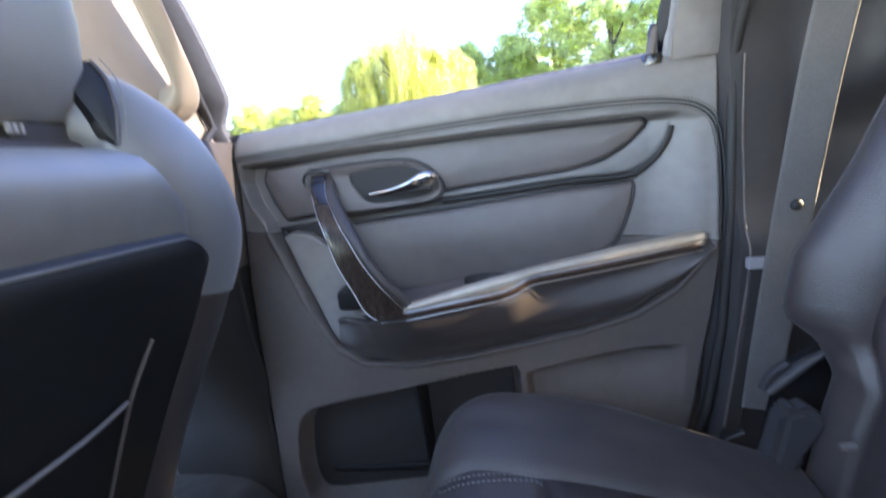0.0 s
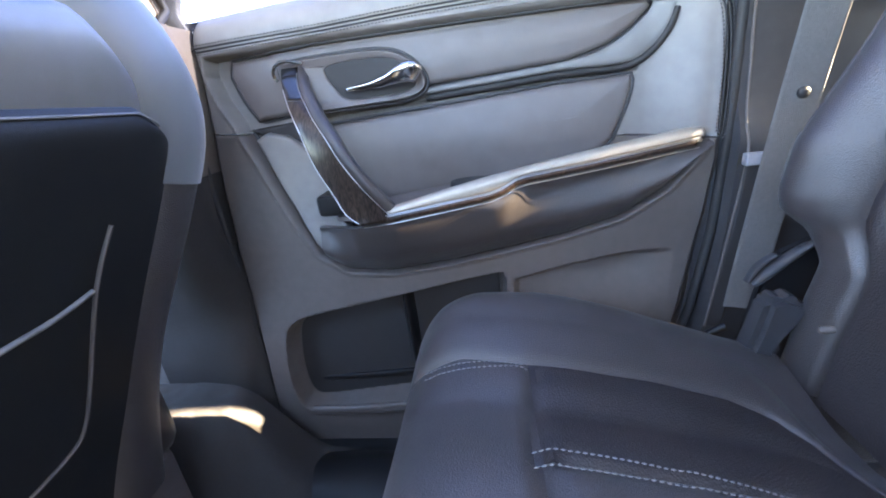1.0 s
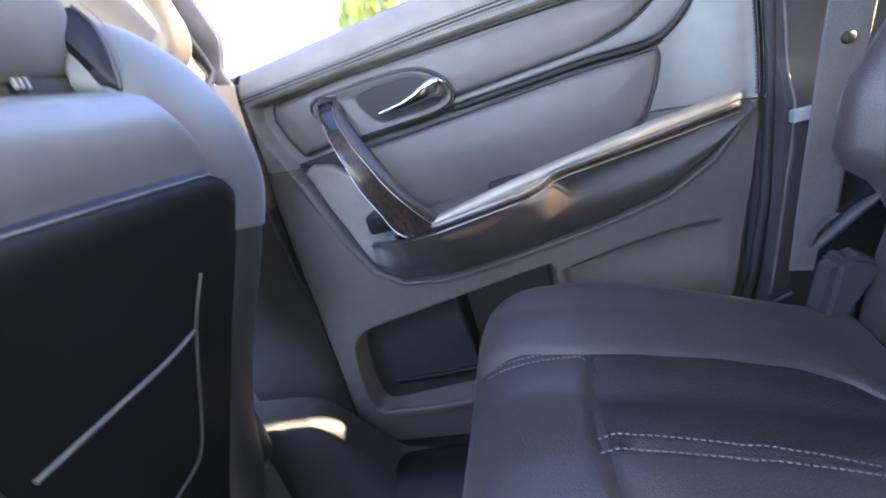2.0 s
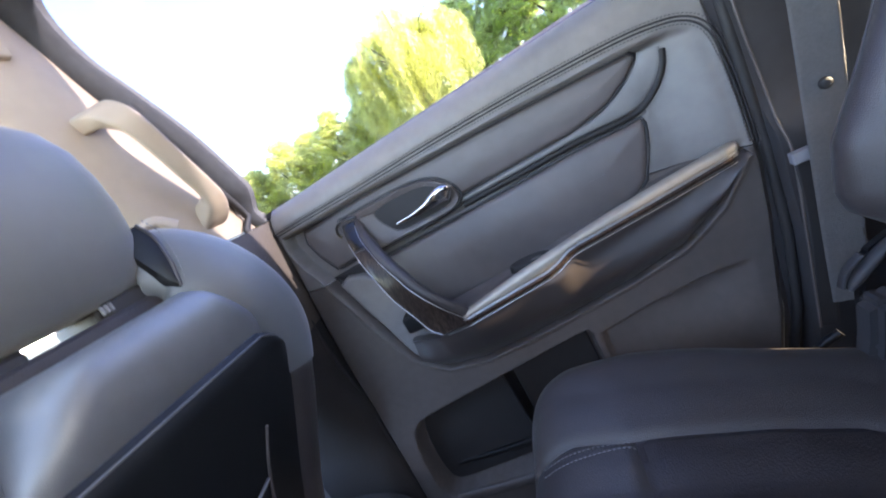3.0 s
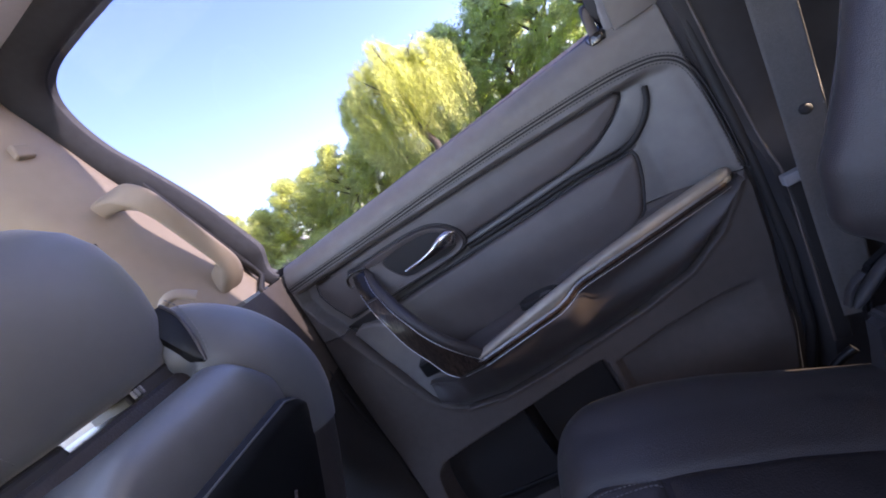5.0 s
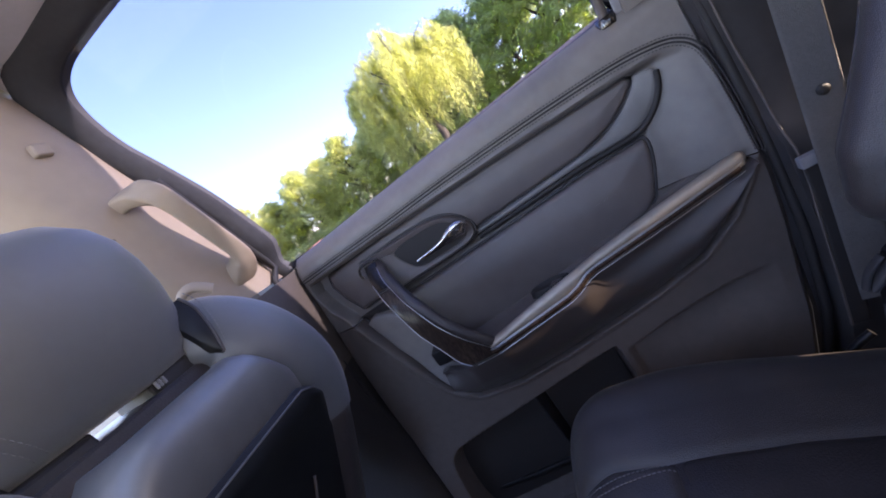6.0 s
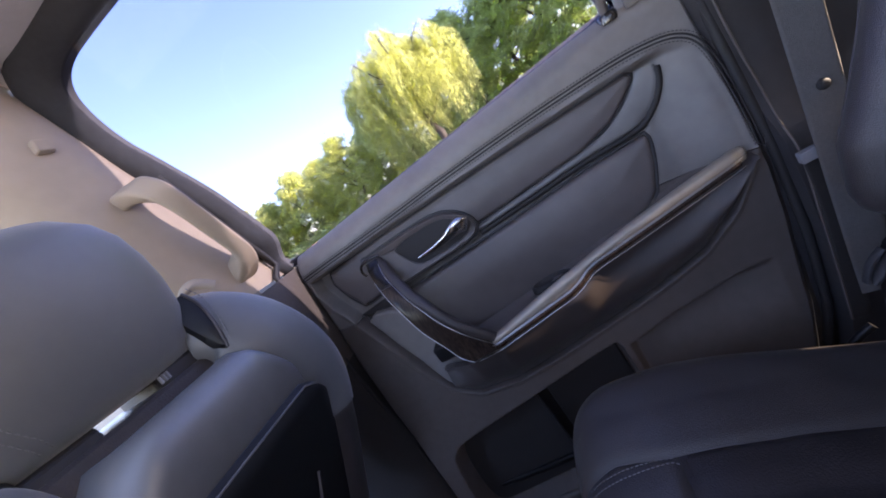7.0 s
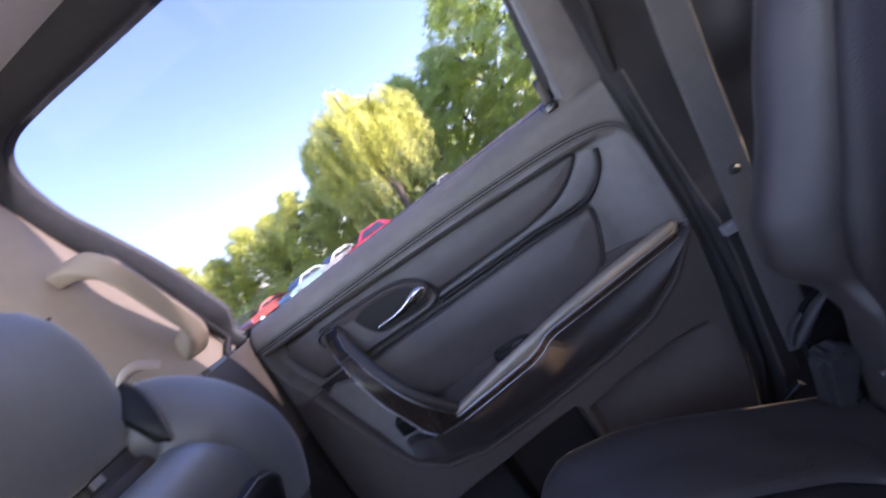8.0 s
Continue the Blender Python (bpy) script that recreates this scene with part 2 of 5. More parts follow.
def sweep(name, path, side, width, thick, n=14, power=3.0, flat_ends=True):
    """A bar along path: side is the way of its width; width and thick (half sizes) may be lists along the path."""
    p = [Vector(q) for q in path]
    m = len(p)
    wd = np.interp(np.linspace(0, 1, m), np.linspace(0, 1, len(width)), width) if hasattr(width, "__len__") else [width] * m
    th = np.interp(np.linspace(0, 1, m), np.linspace(0, 1, len(thick)), thick) if hasattr(thick, "__len__") else [thick] * m
    loops = []
    for i in range(m):
        t = (p[min(i + 1, m - 1)] - p[max(i - 1, 0)]).normalized()
        sd = Vector(side[i] if hasattr(side[0], "__len__") else side)
        s = (sd - t * sd.dot(t)).normalized()
        nn = t.cross(s)
        lp = []
        for k in range(n):
            a = 2 * math.pi * k / n
            c, d = math.cos(a), math.sin(a)
            lp.append(p[i] + s * wd[i] * math.copysign(abs(c) ** (2 / power), c) + nn * th[i] * math.copysign(abs(d) ** (2 / power), d))
        loops.append(lp)
    return rings(name, loops)


def tube(name, path, r, n=8):
    return sweep(name, path, (0.31, 0.52, 0.8), r, r, n, 2.0)


def box(name, lo, hi, bevel=0.01, seg=3):
    bm = bmesh.new()
    bmesh.ops.create_cube(bm, size=1)
    for v in bm.verts:
        v.co = Vector([lo[k] + (hi[k] - lo[k]) * (v.co[k] + 0.5) for k in range(3)])
    if bevel:
        bmesh.ops.bevel(bm, geom=bm.edges[:], offset=bevel, segments=seg, affect="EDGES", profile=0.6)
    me = bpy.data.meshes.new(name)
    bm.to_mesh(me)
    bm.free()
    me.polygons.foreach_set("use_smooth", [True] * len(me.polygons))
    me.set_sharp_from_angle(angle=radians(35))
    return me


def extrude(name, outline, way, bevel=0.0):
    """A closed outline of 3D points drawn out along way."""
    bm = bmesh.new()
    f = bm.faces.new([bm.verts.new(p) for p in outline])
    r = bmesh.ops.extrude_face_region(bm, geom=[f])
    bmesh.ops.translate(bm, verts=[g for g in r["geom"] if isinstance(g, bmesh.types.BMVert)], vec=way)
    bmesh.ops.recalc_face_normals(bm, faces=bm.faces)
    if bevel:
        bmesh.ops.bevel(bm, geom=bm.edges[:], offset=bevel, segments=2, affect="EDGES")
    me = bpy.data.meshes.new(name)
    bm.to_mesh(me)
    bm.free()
    me.polygons.foreach_set("use_smooth", [True] * len(me.polygons))
    me.set_sharp_from_angle(angle=radians(35))
    return me


def stitches(name, path, every=0.006, length=0.004, r=0.0006):
    """A row of short threads along a path, as one mesh."""
    p = np.array(path, float)
    d = np.r_[0, np.cumsum(np.linalg.norm(np.diff(p, axis=0), axis=1))]
    verts, faces = [], []
    for s in np.arange(0, d[-1] - length, every):
        a = Vector([np.interp(s, d, p[:, k]) for k in range(3)])
        b = Vector([np.interp(s + length, d, p[:, k]) for k in range(3)])
        t = (b - a).normalized()
        e1 = t.cross(Vector((0.3, 0.5, 0.81))).normalized()
        e2 = t.cross(e1)
        k0 = len(verts)
        for q, rr in ((a, 0.5), ((a + b) / 2, 1.25), (b, 0.5)):
            for c in range(4):
                w = math.pi / 2 * c
                verts.append(q + (e1 * math.cos(w) + e2 * math.sin(w)) * r * rr)
        for j in range(2):
            for c in range(4):
                u, v = k0 + j * 4 + c, k0 + j * 4 + (c + 1) % 4
                faces.append((u, v, v + 4, u + 4))
    return smooth_mesh(name, verts, faces, 80)


def sd_poly(x, z, poly):
    """Signed distance to a closed polygon, negative inside."""
    best, inside = 1e9, False
    n = len(poly)
    for i in range(n):
        ax, az = poly[i]
        bx, bz = poly[(i + 1) % n]
        ex, ez, wx, wz = bx - ax, bz - az, x - ax, z - az
        t = min(1, max(0, (wx * ex + wz * ez) / (ex * ex + ez * ez + 1e-12)))
        best = min(best, (wx - ex * t) ** 2 + (wz - ez * t) ** 2)
        if (az > z) != (bz > z) and x < ex * (z - az) / ez + ax:
            inside = not inside
    return -math.sqrt(best) if inside else math.sqrt(best)


def step(a, b, x):
    t = min(1, max(0, (x - a) / (b - a)))
    return t * t * (3 - 2 * t)


# ---- large structure: the car round the camera ----
def lean(z):
    """The plane of the right-hand side glass."""
    return 0.875 - 0.42 * (z - 1.36)


def belt(x):
    return 1.387 + 0.056 * x


tagged(part("floor", sheet("floor", lambda u, v: (-1.9 + 4.2 * u, -0.85 + 1.66 * v, 0.385 + 0.008 * noise.noise((9 * u, 6 * v, 0))), 60, 30, (0, 0, -0.06)), CARPET), "dark carpeted car floor", "floor", kind="structure")
# roof opening and pane out of view, added to brighten the cabin
roof = tagged(part("ceiling", sheet("ceiling", lambda u, v: (-1.05 + 3.1 * u, -0.64 + 1.28 * v, 1.955 - 0.022 * abs(2 * v - 1) ** 3.2 - 0.05 * (2 * u - 1) ** 2), 62, 40, (0, 0, 0.05), hole=lambda u, v: 0.05 < u < 0.345 and 0.12 < v < 0.88), LINER), "pale woven fabric headliner with an unseen opening added for daylight", "ceiling", kind="structure")


sky_pane = tagged(part("window_1", extrude("window_1", [(-0.95, -0.53, 1.985), (0.06, -0.53, 1.985), (0.06, 0.53, 1.985), (-0.95, 0.53, 1.985)], (0, 0, 0.006)), SMOKED), "smoked glass roof pane, unseen and added to let light in", "skylight", kind="structure")


def side_wall(sy):
    """Outer skin below the belt, the roof rail and an added light blocker, on one side of the car."""
    name = "wall_right" if sy > 0 else "wall_left"
    w = thing(name, "painted steel car side with window openings", "car body", (0, sy * 0.9, 0.4), kind="structure")
    bm = part("lower_skin", sheet("lower_skin", lambda u, v: (-1.9 + 4.2 * u, sy * (0.90 + 0.07 * math.sin(math.pi * v)), 0.30 + (1.37 - 0.30) * v), 30, 12, (0, -sy * 0.012, 0)), PAINT)
    rail = part("roof_rail", sheet("roof_rail", lambda u, v: (-1.05 + 3.1 * u, sy * (0.655 - 0.05 * v), 1.912 + 0.025 * v), 30, 6, (0, sy * 0.02, 0.04)), LINER)
    # unseen box added against light leaking in above the rail
    edge = part("roof_edge", box("roof_edge", (-1.05, sy * 0.655 - 0.03, 1.945), (2.05, sy * 0.655 + 0.03, 1.99), 0.015), PAINT)
    for o in (bm, rail, edge):
        o.parent = w
        o.matrix_parent_inverse = w.matrix_world.inverted()
    return w


wall_right, wall_left = side_wall(1), side_wall(-1)


def own(parent, *obs):
    """Hang parts under a thing where they stand."""
    for o in obs:
        o.parent = parent
        o.matrix_parent_inverse = parent.matrix_world.inverted()


def pillar(name, sy, x0, x1, inner, label, material=LINER):
    """A roof post on the far side of the car."""
    pts = [(x0, sy * 0.88, 1.3), (x1, sy * 0.88, 1.3), (x1, sy * 0.66, 1.9), (x0, sy * 0.66, 1.9)]
    return tagged(part(name, extrude(name, pts, (0, -sy * inner, 0), 0.008), material), label, "car pillar", kind="structure")


pillar("pillar_left_b", -1, -0.62, -0.5, 0.06, "beige trimmed post between the left doors", BEIGE)
pillar("pillar_left_c", -1, 0.42, 0.62, 0.06, "beige trimmed post behind the left rear door", BEIGE)
pillar("pillar_left_d", -1, 1.75, 2.1, 0.06, "beige trimmed rear corner post of the car", BEIGE)
pillar("pillar_right_d", 1, 1.70, 2.1, 0.022, "beige trimmed rear corner post of the car", BEIGE)
pillar("pillar_left_a", -1, -1.75, -1.62, 0.06, "beige trimmed windscreen post of the car", BEIGE)
pillar("pillar_right_a", 1, -1.75, -1.62, 0.06, "beige trimmed windscreen post of the car", BEIGE)
wl_in = part("door_lining", sheet("door_lining", lambda u, v: (-1.75 + 3.9 * u, -0.82 - 0.03 * math.sin(3 * v), 0.36 + 1.02 * v), 20, 12, (0, -0.03, 0)), PLASTIC)
own(wall_left, wl_in)
wr_in = part("front_door_lining", sheet("front_door_lining", lambda u, v: (-1.75 + 1.1 * u, 0.80 + 0.03 * math.sin(3 * v), 0.36 + 1.0 * v), 20, 12, (0, 0.03, 0)), VINYL)
# its step, out of view, is shaped to gate the low sun
wr_in2 = part("rear_side_lining", sheet("rear_side_lining", lambda u, v: (0.80 + 1.3 * u, 0.775 + 0.10 * step(0.88, 0.91, v), 0.36 + 0.94 * v), 20, 40, (0, 0.03, 0)), VINYL)
own(wall_right, wr_in, wr_in2)
tagged(part("wall_rear", extrude("wall_rear", [(2.25, -0.9, 0.3), (2.25, 0.9, 0.3), (2.2, 0.88, 1.30), (2.2, -0.88, 1.30)], (0.06, 0, 0), 0.01), VINYL), "dark lined tailgate under the rear window", "tailgate", kind="structure")
tagged(part("wall_front", extrude("wall_front", [(-1.9, -0.9, 0.3), (-1.9, 0.9, 0.3), (-1.9, 0.88, 1.16), (-1.9, -0.88, 1.16)], (-0.08, 0, 0), 0.01), PLASTIC), "dark plastic bulkhead under the windscreen", "bulkhead", kind="structure")
dash = part("dashboard", sheet("dashboard", lambda u, v: (-1.88 + 0.5 * math.sin(1.9 * u), -0.78 + 1.56 * v, 1.14 - 0.42 * u ** 2.2 + 0.04 * math.sin(math.pi * v)), 16, 24, (-0.03, 0, -0.03)), PLASTIC)
tagged(dash, "dark grained plastic dashboard under the windscreen", "dashboard")

def far_pane(name, pts, label, glass=GLASS):
    p = tagged(part(name, extrude(name, pts, (0.004, 0.0, 0.004)), glass), label, "car window", kind="structure")
    p.visible_shadow = glass != GLASS


far_pane("window_2", [(-1.88, -0.86, 1.17), (-1.88, 0.86, 1.17), (-1.06, 0.62, 1.93), (-1.06, -0.62, 1.93)], "large clear windscreen glass")
far_pane("window_3", [(2.22, -0.86, 1.31), (2.22, 0.86, 1.31), (2.06, 0.60, 1.90), (2.06, -0.60, 1.90)], "tinted rear window glass", BRONZE)
for k, (xa, xb) in enumerate(((-1.6, -0.63), (-0.49, 0.41), (0.63, 1.74))):
    far_pane("window_%d" % (4 + k), [(xa, -0.885, 1.37), (xb, -0.885, 1.37), (xb, -0.675, 1.87), (xa, -0.675, 1.87)], "tinted left side glass" if k else "clear left side glass", SMOKED if k == 1 else BRONZE if k else GLASS)

far_pane("window_7", [(0.62, 0.885, 1.33), (1.72, 0.885, 1.33), (1.72, 0.665, 1.88), (0.62, 0.665, 1.88)], "tinted right rear quarter glass", BRONZE)

# ---- right rear door ----
door = thing("rear_door", "closed rear car door with charcoal vinyl lining and wood trim", "car door", (0, 0.86, 0.38))
DISH = [(-0.514, 1.298), (-0.30, 1.307), (0.0, 1.309), (0.21, 1.307), (0.36, 1.304), (0.400, 1.293), (0.418, 1.258), (0.421, 1.15), (0.419, 1.062), (0.395, 1.026),
        (0.345, 0.968), (0.265, 0.918), (0.156, 0.888), (0.04, 0.866), (-0.081, 0.846), (-0.208, 0.831), (-0.309, 0.842), (-0.367, 0.881), (-0.41, 0.968), (-0.454, 1.09), (-0.478, 1.148),
        (-0.484, 1.17), (-0.506, 1.211), (-0.52, 1.264)]
POCKET = [tuple(p) for p in spline([(-0.506, 0.58), (-0.494, 0.68), (-0.465, 0.722), (-0.40, 0.742), (-0.215, 0.775), (0.0, 0.814), (0.026, 0.808), (0.031, 0.78), (0.032, 0.56), (0.025, 0.528), (-0.02, 0.520), (-0.25, 0.497), (-0.43, 0.478), (-0.475, 0.482), (-0.498, 0.510)], 75, True)]
LOWER = [(0.045, 0.80), (0.16, 0.828), (0.27, 0.846), (0.36, 0.852), (0.372, 0.84), (0.36, 0.70), (0.33, 0.58), (0.045, 0.54)]
SEAM = lambda x: 1.152 + (x + 0.47) * (1.056 - 1.152) / 0.9


def base_y(x, z):
    d = belt(x) - z
    up = 0.8365 + 0.026 * max(0.0, 1 - (d + 0.004) / 0.050) ** 2.4 - 0.0145 * step(0.085, 0.33, d)
    low = np.interp(z, [0.34, 0.5, 0.7, 0.8, 0.86, 1.05], [0.795, 0.80, 0.812, 0.82, 0.822, 0.822])
    return up if z > 1.05 else low


def dish_y(x, z):
    y = base_y(x, z)
    s = sd_poly(x, z, DISH)
    y += (0.034 * (1 - 0.92 * step(0.30, 0.405, x) * step(1.02, 1.08, z)) + 0.010 * step(1.0, 0.94, z)) * step(0.0, -0.016 + 0.007 * step(1.02, 0.95, z) * step(-0.35, -0.28, x) - 0.004 * step(-0.28, -0.36, x) * step(1.14, 1.08, z) + 0.008 * step(-0.38, -0.44, x) * step(1.12, 1.16, z), s)
    y -= 0.004 * (1 - step(0.30, 0.40, x) * step(1.02, 1.08, z)) * math.exp(-((s - 0.004) / 0.004) ** 2)
    if -0.34 < x < 0.29:
        zc = float(np.interp(x, [-0.34, -0.30, -0.10, 0.03, 0.157, 0.24, 0.29], [1.160, 1.164, 1.178, 1.184, 1.191, 1.190, 1.194]))
        y += 0.014 * math.exp(-((z - zc) / 0.006) ** 2) * step(-0.34, -0.31, x)
    return y


def panel_y(x, z):
    y = dish_y(x, z)
    if z < 0.9:
        y += 0.055 * step(0.002, -0.010, sd_poly(x, z, POCKET))
        s = sd_poly(x, z, LOWER)
        y += (0.026 - 0.024 * step(0.01, 0.17, float(np.interp(x, [0.045, 0.16, 0.27, 0.36], [0.80, 0.828, 0.846, 0.852])) - z)) * step(0.0, -0.016, s) * step(0.375, 0.27, x)
    return float(y)


def front_edge(z):
    return float(np.interp(z, [0.36, 0.45, 0.9, 1.16, 1.40], [-0.545, -0.566, -0.560, -0.542, -0.532]))


def rear_edge(z):
    return float(np.interp(z, [0.36, 0.5, 0.714, 0.911, 1.02, 1.2, 1.40], [0.27, 0.325, 0.385, 0.42, 0.432, 0.431, 0.428]))


def upper_fn(u, v):
    xm = -0.54 + 0.97 * u
    zt = SEAM(xm) + 0.0015 + (belt(xm) + 0.008 - SEAM(xm)) * v
    x = front_edge(zt) + (rear_edge(zt) - front_edge(zt)) * u
    e = min(u, 1 - u) * 0.97
    return x, panel_y(x, zt) + 0.012 * step(0.012, 0.0, e), zt


def lower_fn(u, v):
    xm = -0.54 + 0.97 * u
    zt = 0.365 + (SEAM(xm) - 0.0015 - 0.365) * v
    x = front_edge(zt) + (rear_edge(zt) - front_edge(zt)) * u
    e = min(u, 1 - u) * 0.97
    return x, panel_y(x, zt) + 0.012 * step(0.012, 0.0, e) + 0.002 * step(0.004, 0, abs(1 - v)), zt


own(door,
    part("upper_panel", sheet("upper_panel", upper_fn, 260, 90, (0, 0.012, 0)), VINYL),
    part("lower_panel", sheet("lower_panel", lower_fn, 260, 190, (0, 0.012, 0)), PLASTIC, None, "grained dark plastic lower door panel, tone lowered for shade"))

UPPER = [(-0.474, 1.288), (-0.30, 1.296), (0.0, 1.298), (0.296, 1.296), (0.308, 1.288), (0.300, 1.277), (0.280, 1.259), (0.238, 1.234), (0.165, 1.215), (0.03, 1.208), (-0.12, 1.200), (-0.3, 1.186), (-0.445, 1.172), (-0.470, 1.215), (-0.484, 1.26)]
own(door, part("upper_insert", pad("upper_insert", UPPER, dish_y, 0.014, 0.012, ((-0.42, 1.235), (0.22, 1.262)), crown=0.004), PAD, None, "smooth padded charcoal vinyl insert"))
INSERT = [(-0.335, 1.148), (-0.06, 1.163), (0.157, 1.177), (0.255, 1.178), (0.281, 1.180), (0.279, 1.16), (0.270, 1.125), (0.246, 1.066), (0.215, 1.042), (-0.05, 1.004), (-0.27, 0.985), (-0.33, 1.02), (-0.348, 1.08), (-0.348, 1.13)]
own(door, part("lower_insert", pad("lower_insert", INSERT, dish_y, 0.012, 0.016, ((-0.22, 1.09), (0.18, 1.115)), crown=0.006), PAD, None, "soft padded charcoal vinyl insert above the armrest"))
BAND_LOW = spline([(-0.10, 1.186), (0.03, 1.192), (0.157, 1.199), (0.24, 1.198), (0.272, 1.200), (0.298, 1.211), (0.322, 1.232), (0.338, 1.258), (0.345, 1.284)], 60)
BAND_TOP = spline([(-0.10, 1.197), (0.03, 1.205), (0.150, 1.213), (0.21, 1.221), (0.240, 1.231), (0.268, 1.246), (0.288, 1.261), (0.306, 1.278), (0.312, 1.292)], 60)


def band_fn(u, v):
    k = min(58, int(u * 59))
    f = u * 59 - k
    lo, hi = BAND_LOW[k] * (1 - f) + BAND_LOW[k + 1] * f, BAND_TOP[k] * (1 - f) + BAND_TOP[k + 1] * f
    x, z = lo * (1 - v) + hi * v
    return x, dish_y(x, z) - 0.009 - 0.004 * math.sin(math.pi * v) ** 0.4, z


own(door, part("trim_band", sheet("trim_band", band_fn, 90, 10, (0, 0.02, 0)), SATIN, None, "satin grey trim band sweeping upwards"))

# dark tubes painting the shade in the gaps of inserts and band
for nm_o, rad, lift in ((UPPER, 0.0032, 0.001), (INSERT, 0.0034, 0.001)):
    gq = offset(resample(nm_o, 110), -0.003)
    own(door, part("gasket", tube("gasket", [(x, dish_y(x, z) - lift, z) for x, z in list(gq) + [gq[0]]], rad, 8), POST, None, "dark line standing in for the shaded gap round the insert"))
own(door, part("gasket", tube("gasket", [(x + 0.002, dish_y(x, z) - 0.006, z - 0.006) for x, z in BAND_LOW], 0.0065, 10), SEAL, None, "dark line standing in for the shaded gap under the band"))

TAIL = [(-0.452, 1.138), (-0.428, 1.150), (-0.385, 1.140), (-0.338, 1.10), (-0.308, 1.02), (-0.292, 0.95), (-0.272, 0.905), (-0.244, 0.862), (-0.300, 0.858), (-0.334, 0.872), (-0.368, 0.912), (-0.390, 0.955), (-0.424, 1.045), (-0.440, 1.10)]
own(door, part("recess_panel", pad("recess_panel", TAIL, lambda x, z: 0.845 - 0.02 * step(1.0, 0.88, z), 0.014, 0.008, ((-0.41, 1.08), (-0.31, 0.89)), 80, flat=True), VINYL, None, "lighter grey panel beside the pull handle"))
# shade in the recess crease, drawn as a dark tube
crease = offset(np.array(DISH), 0.014)[15:21]
own(door, part("gasket", tube("gasket", [(x, dish_y(x, z) - 0.001, z) for x, z in spline(crease, 40)], 0.0042, 8), POST, None, "dark line standing in for the shaded crease of the recess"))

# armrest: cross-sections along x
LIP_X = [-0.330, -0.26, -0.173, -0.061, 0.010, 0.035, 0.060, 0.080, 0.147, 0.244, 0.372, 0.402]
LIP_Z = [0.972, 0.978, 0.987, 0.998, 1.005, 1.012, 1.024, 1.028, 1.034, 1.044, 1.060, 1.063]
LIP_Y = [0.790, 0.745, 0.733, 0.750, 0.761, 0.766, 0.773, 0.777, 0.784, 0.793, 0.802, 0.812]
TOP_Z = [0.972, 0.985, 1.000, 1.022, 1.034, 1.037, 1.040, 1.043, 1.053, 1.066, 1.080, 1.078]
BOT_X = [-0.41, -0.367, -0.309, -0.208, -0.081, 0.04, 0.156, 0.265, 0.345, 0.402]
BOT_Z = [0.968, 0.886, 0.847, 0.837, 0.852, 0.872, 0.894, 0.924, 0.975, 1.040]


def arm_at(x):
    return [float(np.interp(x, LIP_X, q)) for q in (LIP_Z, LIP_Y, TOP_Z)] + [float(np.interp(x, BOT_X, BOT_Z))]


def arm_fn(u, v):
    x = -0.345 + 0.752 * u
    zl, yl, zt, zb = arm_at(x)
    bulge = 0.010 * math.exp(-((x - 0.035) / 0.05) ** 2)
    prof = [(0.868, zb - 0.003), (0.834, zb - 0.001), (0.812, zb + 0.014), (0.788 + 0.3 * (yl - 0.78), zb + 0.35 * (zl - zb)), (yl + 0.012 - bulge, zb + 0.72 * (zl - zb)), (yl + 0.006, zl - 0.018)]
    q = spline(prof, 30)[int(round(v * 29))]
    return x, q[0], q[1]


def lip_fn(u, v):
    x = -0.205 + 0.606 * u
    zl, yl, zt, zb = arm_at(x)
    end = step(0.985, 1.0, u) * 0.010
    h = max(zt - zl, 0.008)
    prof = [(yl + 0.012, zl - 0.001), (yl + 0.002, zl + 0.002), (yl + 0.001, zl + 0.35 * h), (yl + 0.003, zl + 0.72 * h), (yl + 0.009, zl + 0.95 * h), (yl + 0.015, zl + 1.0 * h), (yl + 0.021, zl + 0.88 * h), (yl + 0.024, zl + 0.50 * h), (yl + 0.025, zl + 0.20 * h)]
    q = spline(prof, 25)[int(round(v * 24))]
    return x, q[0] + end, q[1] - end * 0.5


def tray_fn(u, v):
    x = -0.300 + 0.695 * u
    zl, yl, zt, zb = arm_at(x)
    h = max(zt - zl, 0.008)
    y0 = yl + 0.022
    return x, y0 + (0.868 - y0) * v, zl + 0.42 * h + 0.016 * v ** 3 - 0.004 * math.sin(math.pi * v)


def wood_fn(u, v):
    x = -0.235 + 0.615 * u
    zl, yl, zt, zb = arm_at(x)
    return x, yl - 0.002 + 0.004 * v ** 3 + 0.008 * abs(2 * v - 1) ** 6, zl - 0.001 - 0.0145 * v


own(door,
    part("armrest", sheet("armrest", arm_fn, 110, 29, (0, 0.02, 0)), LEATHER, None, "dark padded armrest body bulging from the door"),
    part("armrest_top", sheet("armrest_top", lip_fn, 110, 24, (0, 0.004, -0.012)), LIP, None, "satin rolled armrest edge, coloured pale and warm for sunlight"))
own(door, part("armrest_tray", sheet("armrest_tray", tray_fn, 80, 12, (0, 0, -0.01)), PAD, None, "dark sunken top of the armrest"))
strip = part("wood_strip", sheet("wood_strip", wood_fn, 100, 8, (0, 0.012, 0)), WOOD, None, "glossy dark wood trim strip")
for edge, r, m in ((0.06, 0.0012, STEEL), (0.95, 0.0010, SATIN)):
    own(door, part("bead", tube("bead", [Vector(wood_fn(u, edge)) + Vector((0, -0.0012, 0)) for u in np.linspace(0, 1, 70)], r, 8), m, None, "fine bright bead along the wood strip"))
own(door, strip)
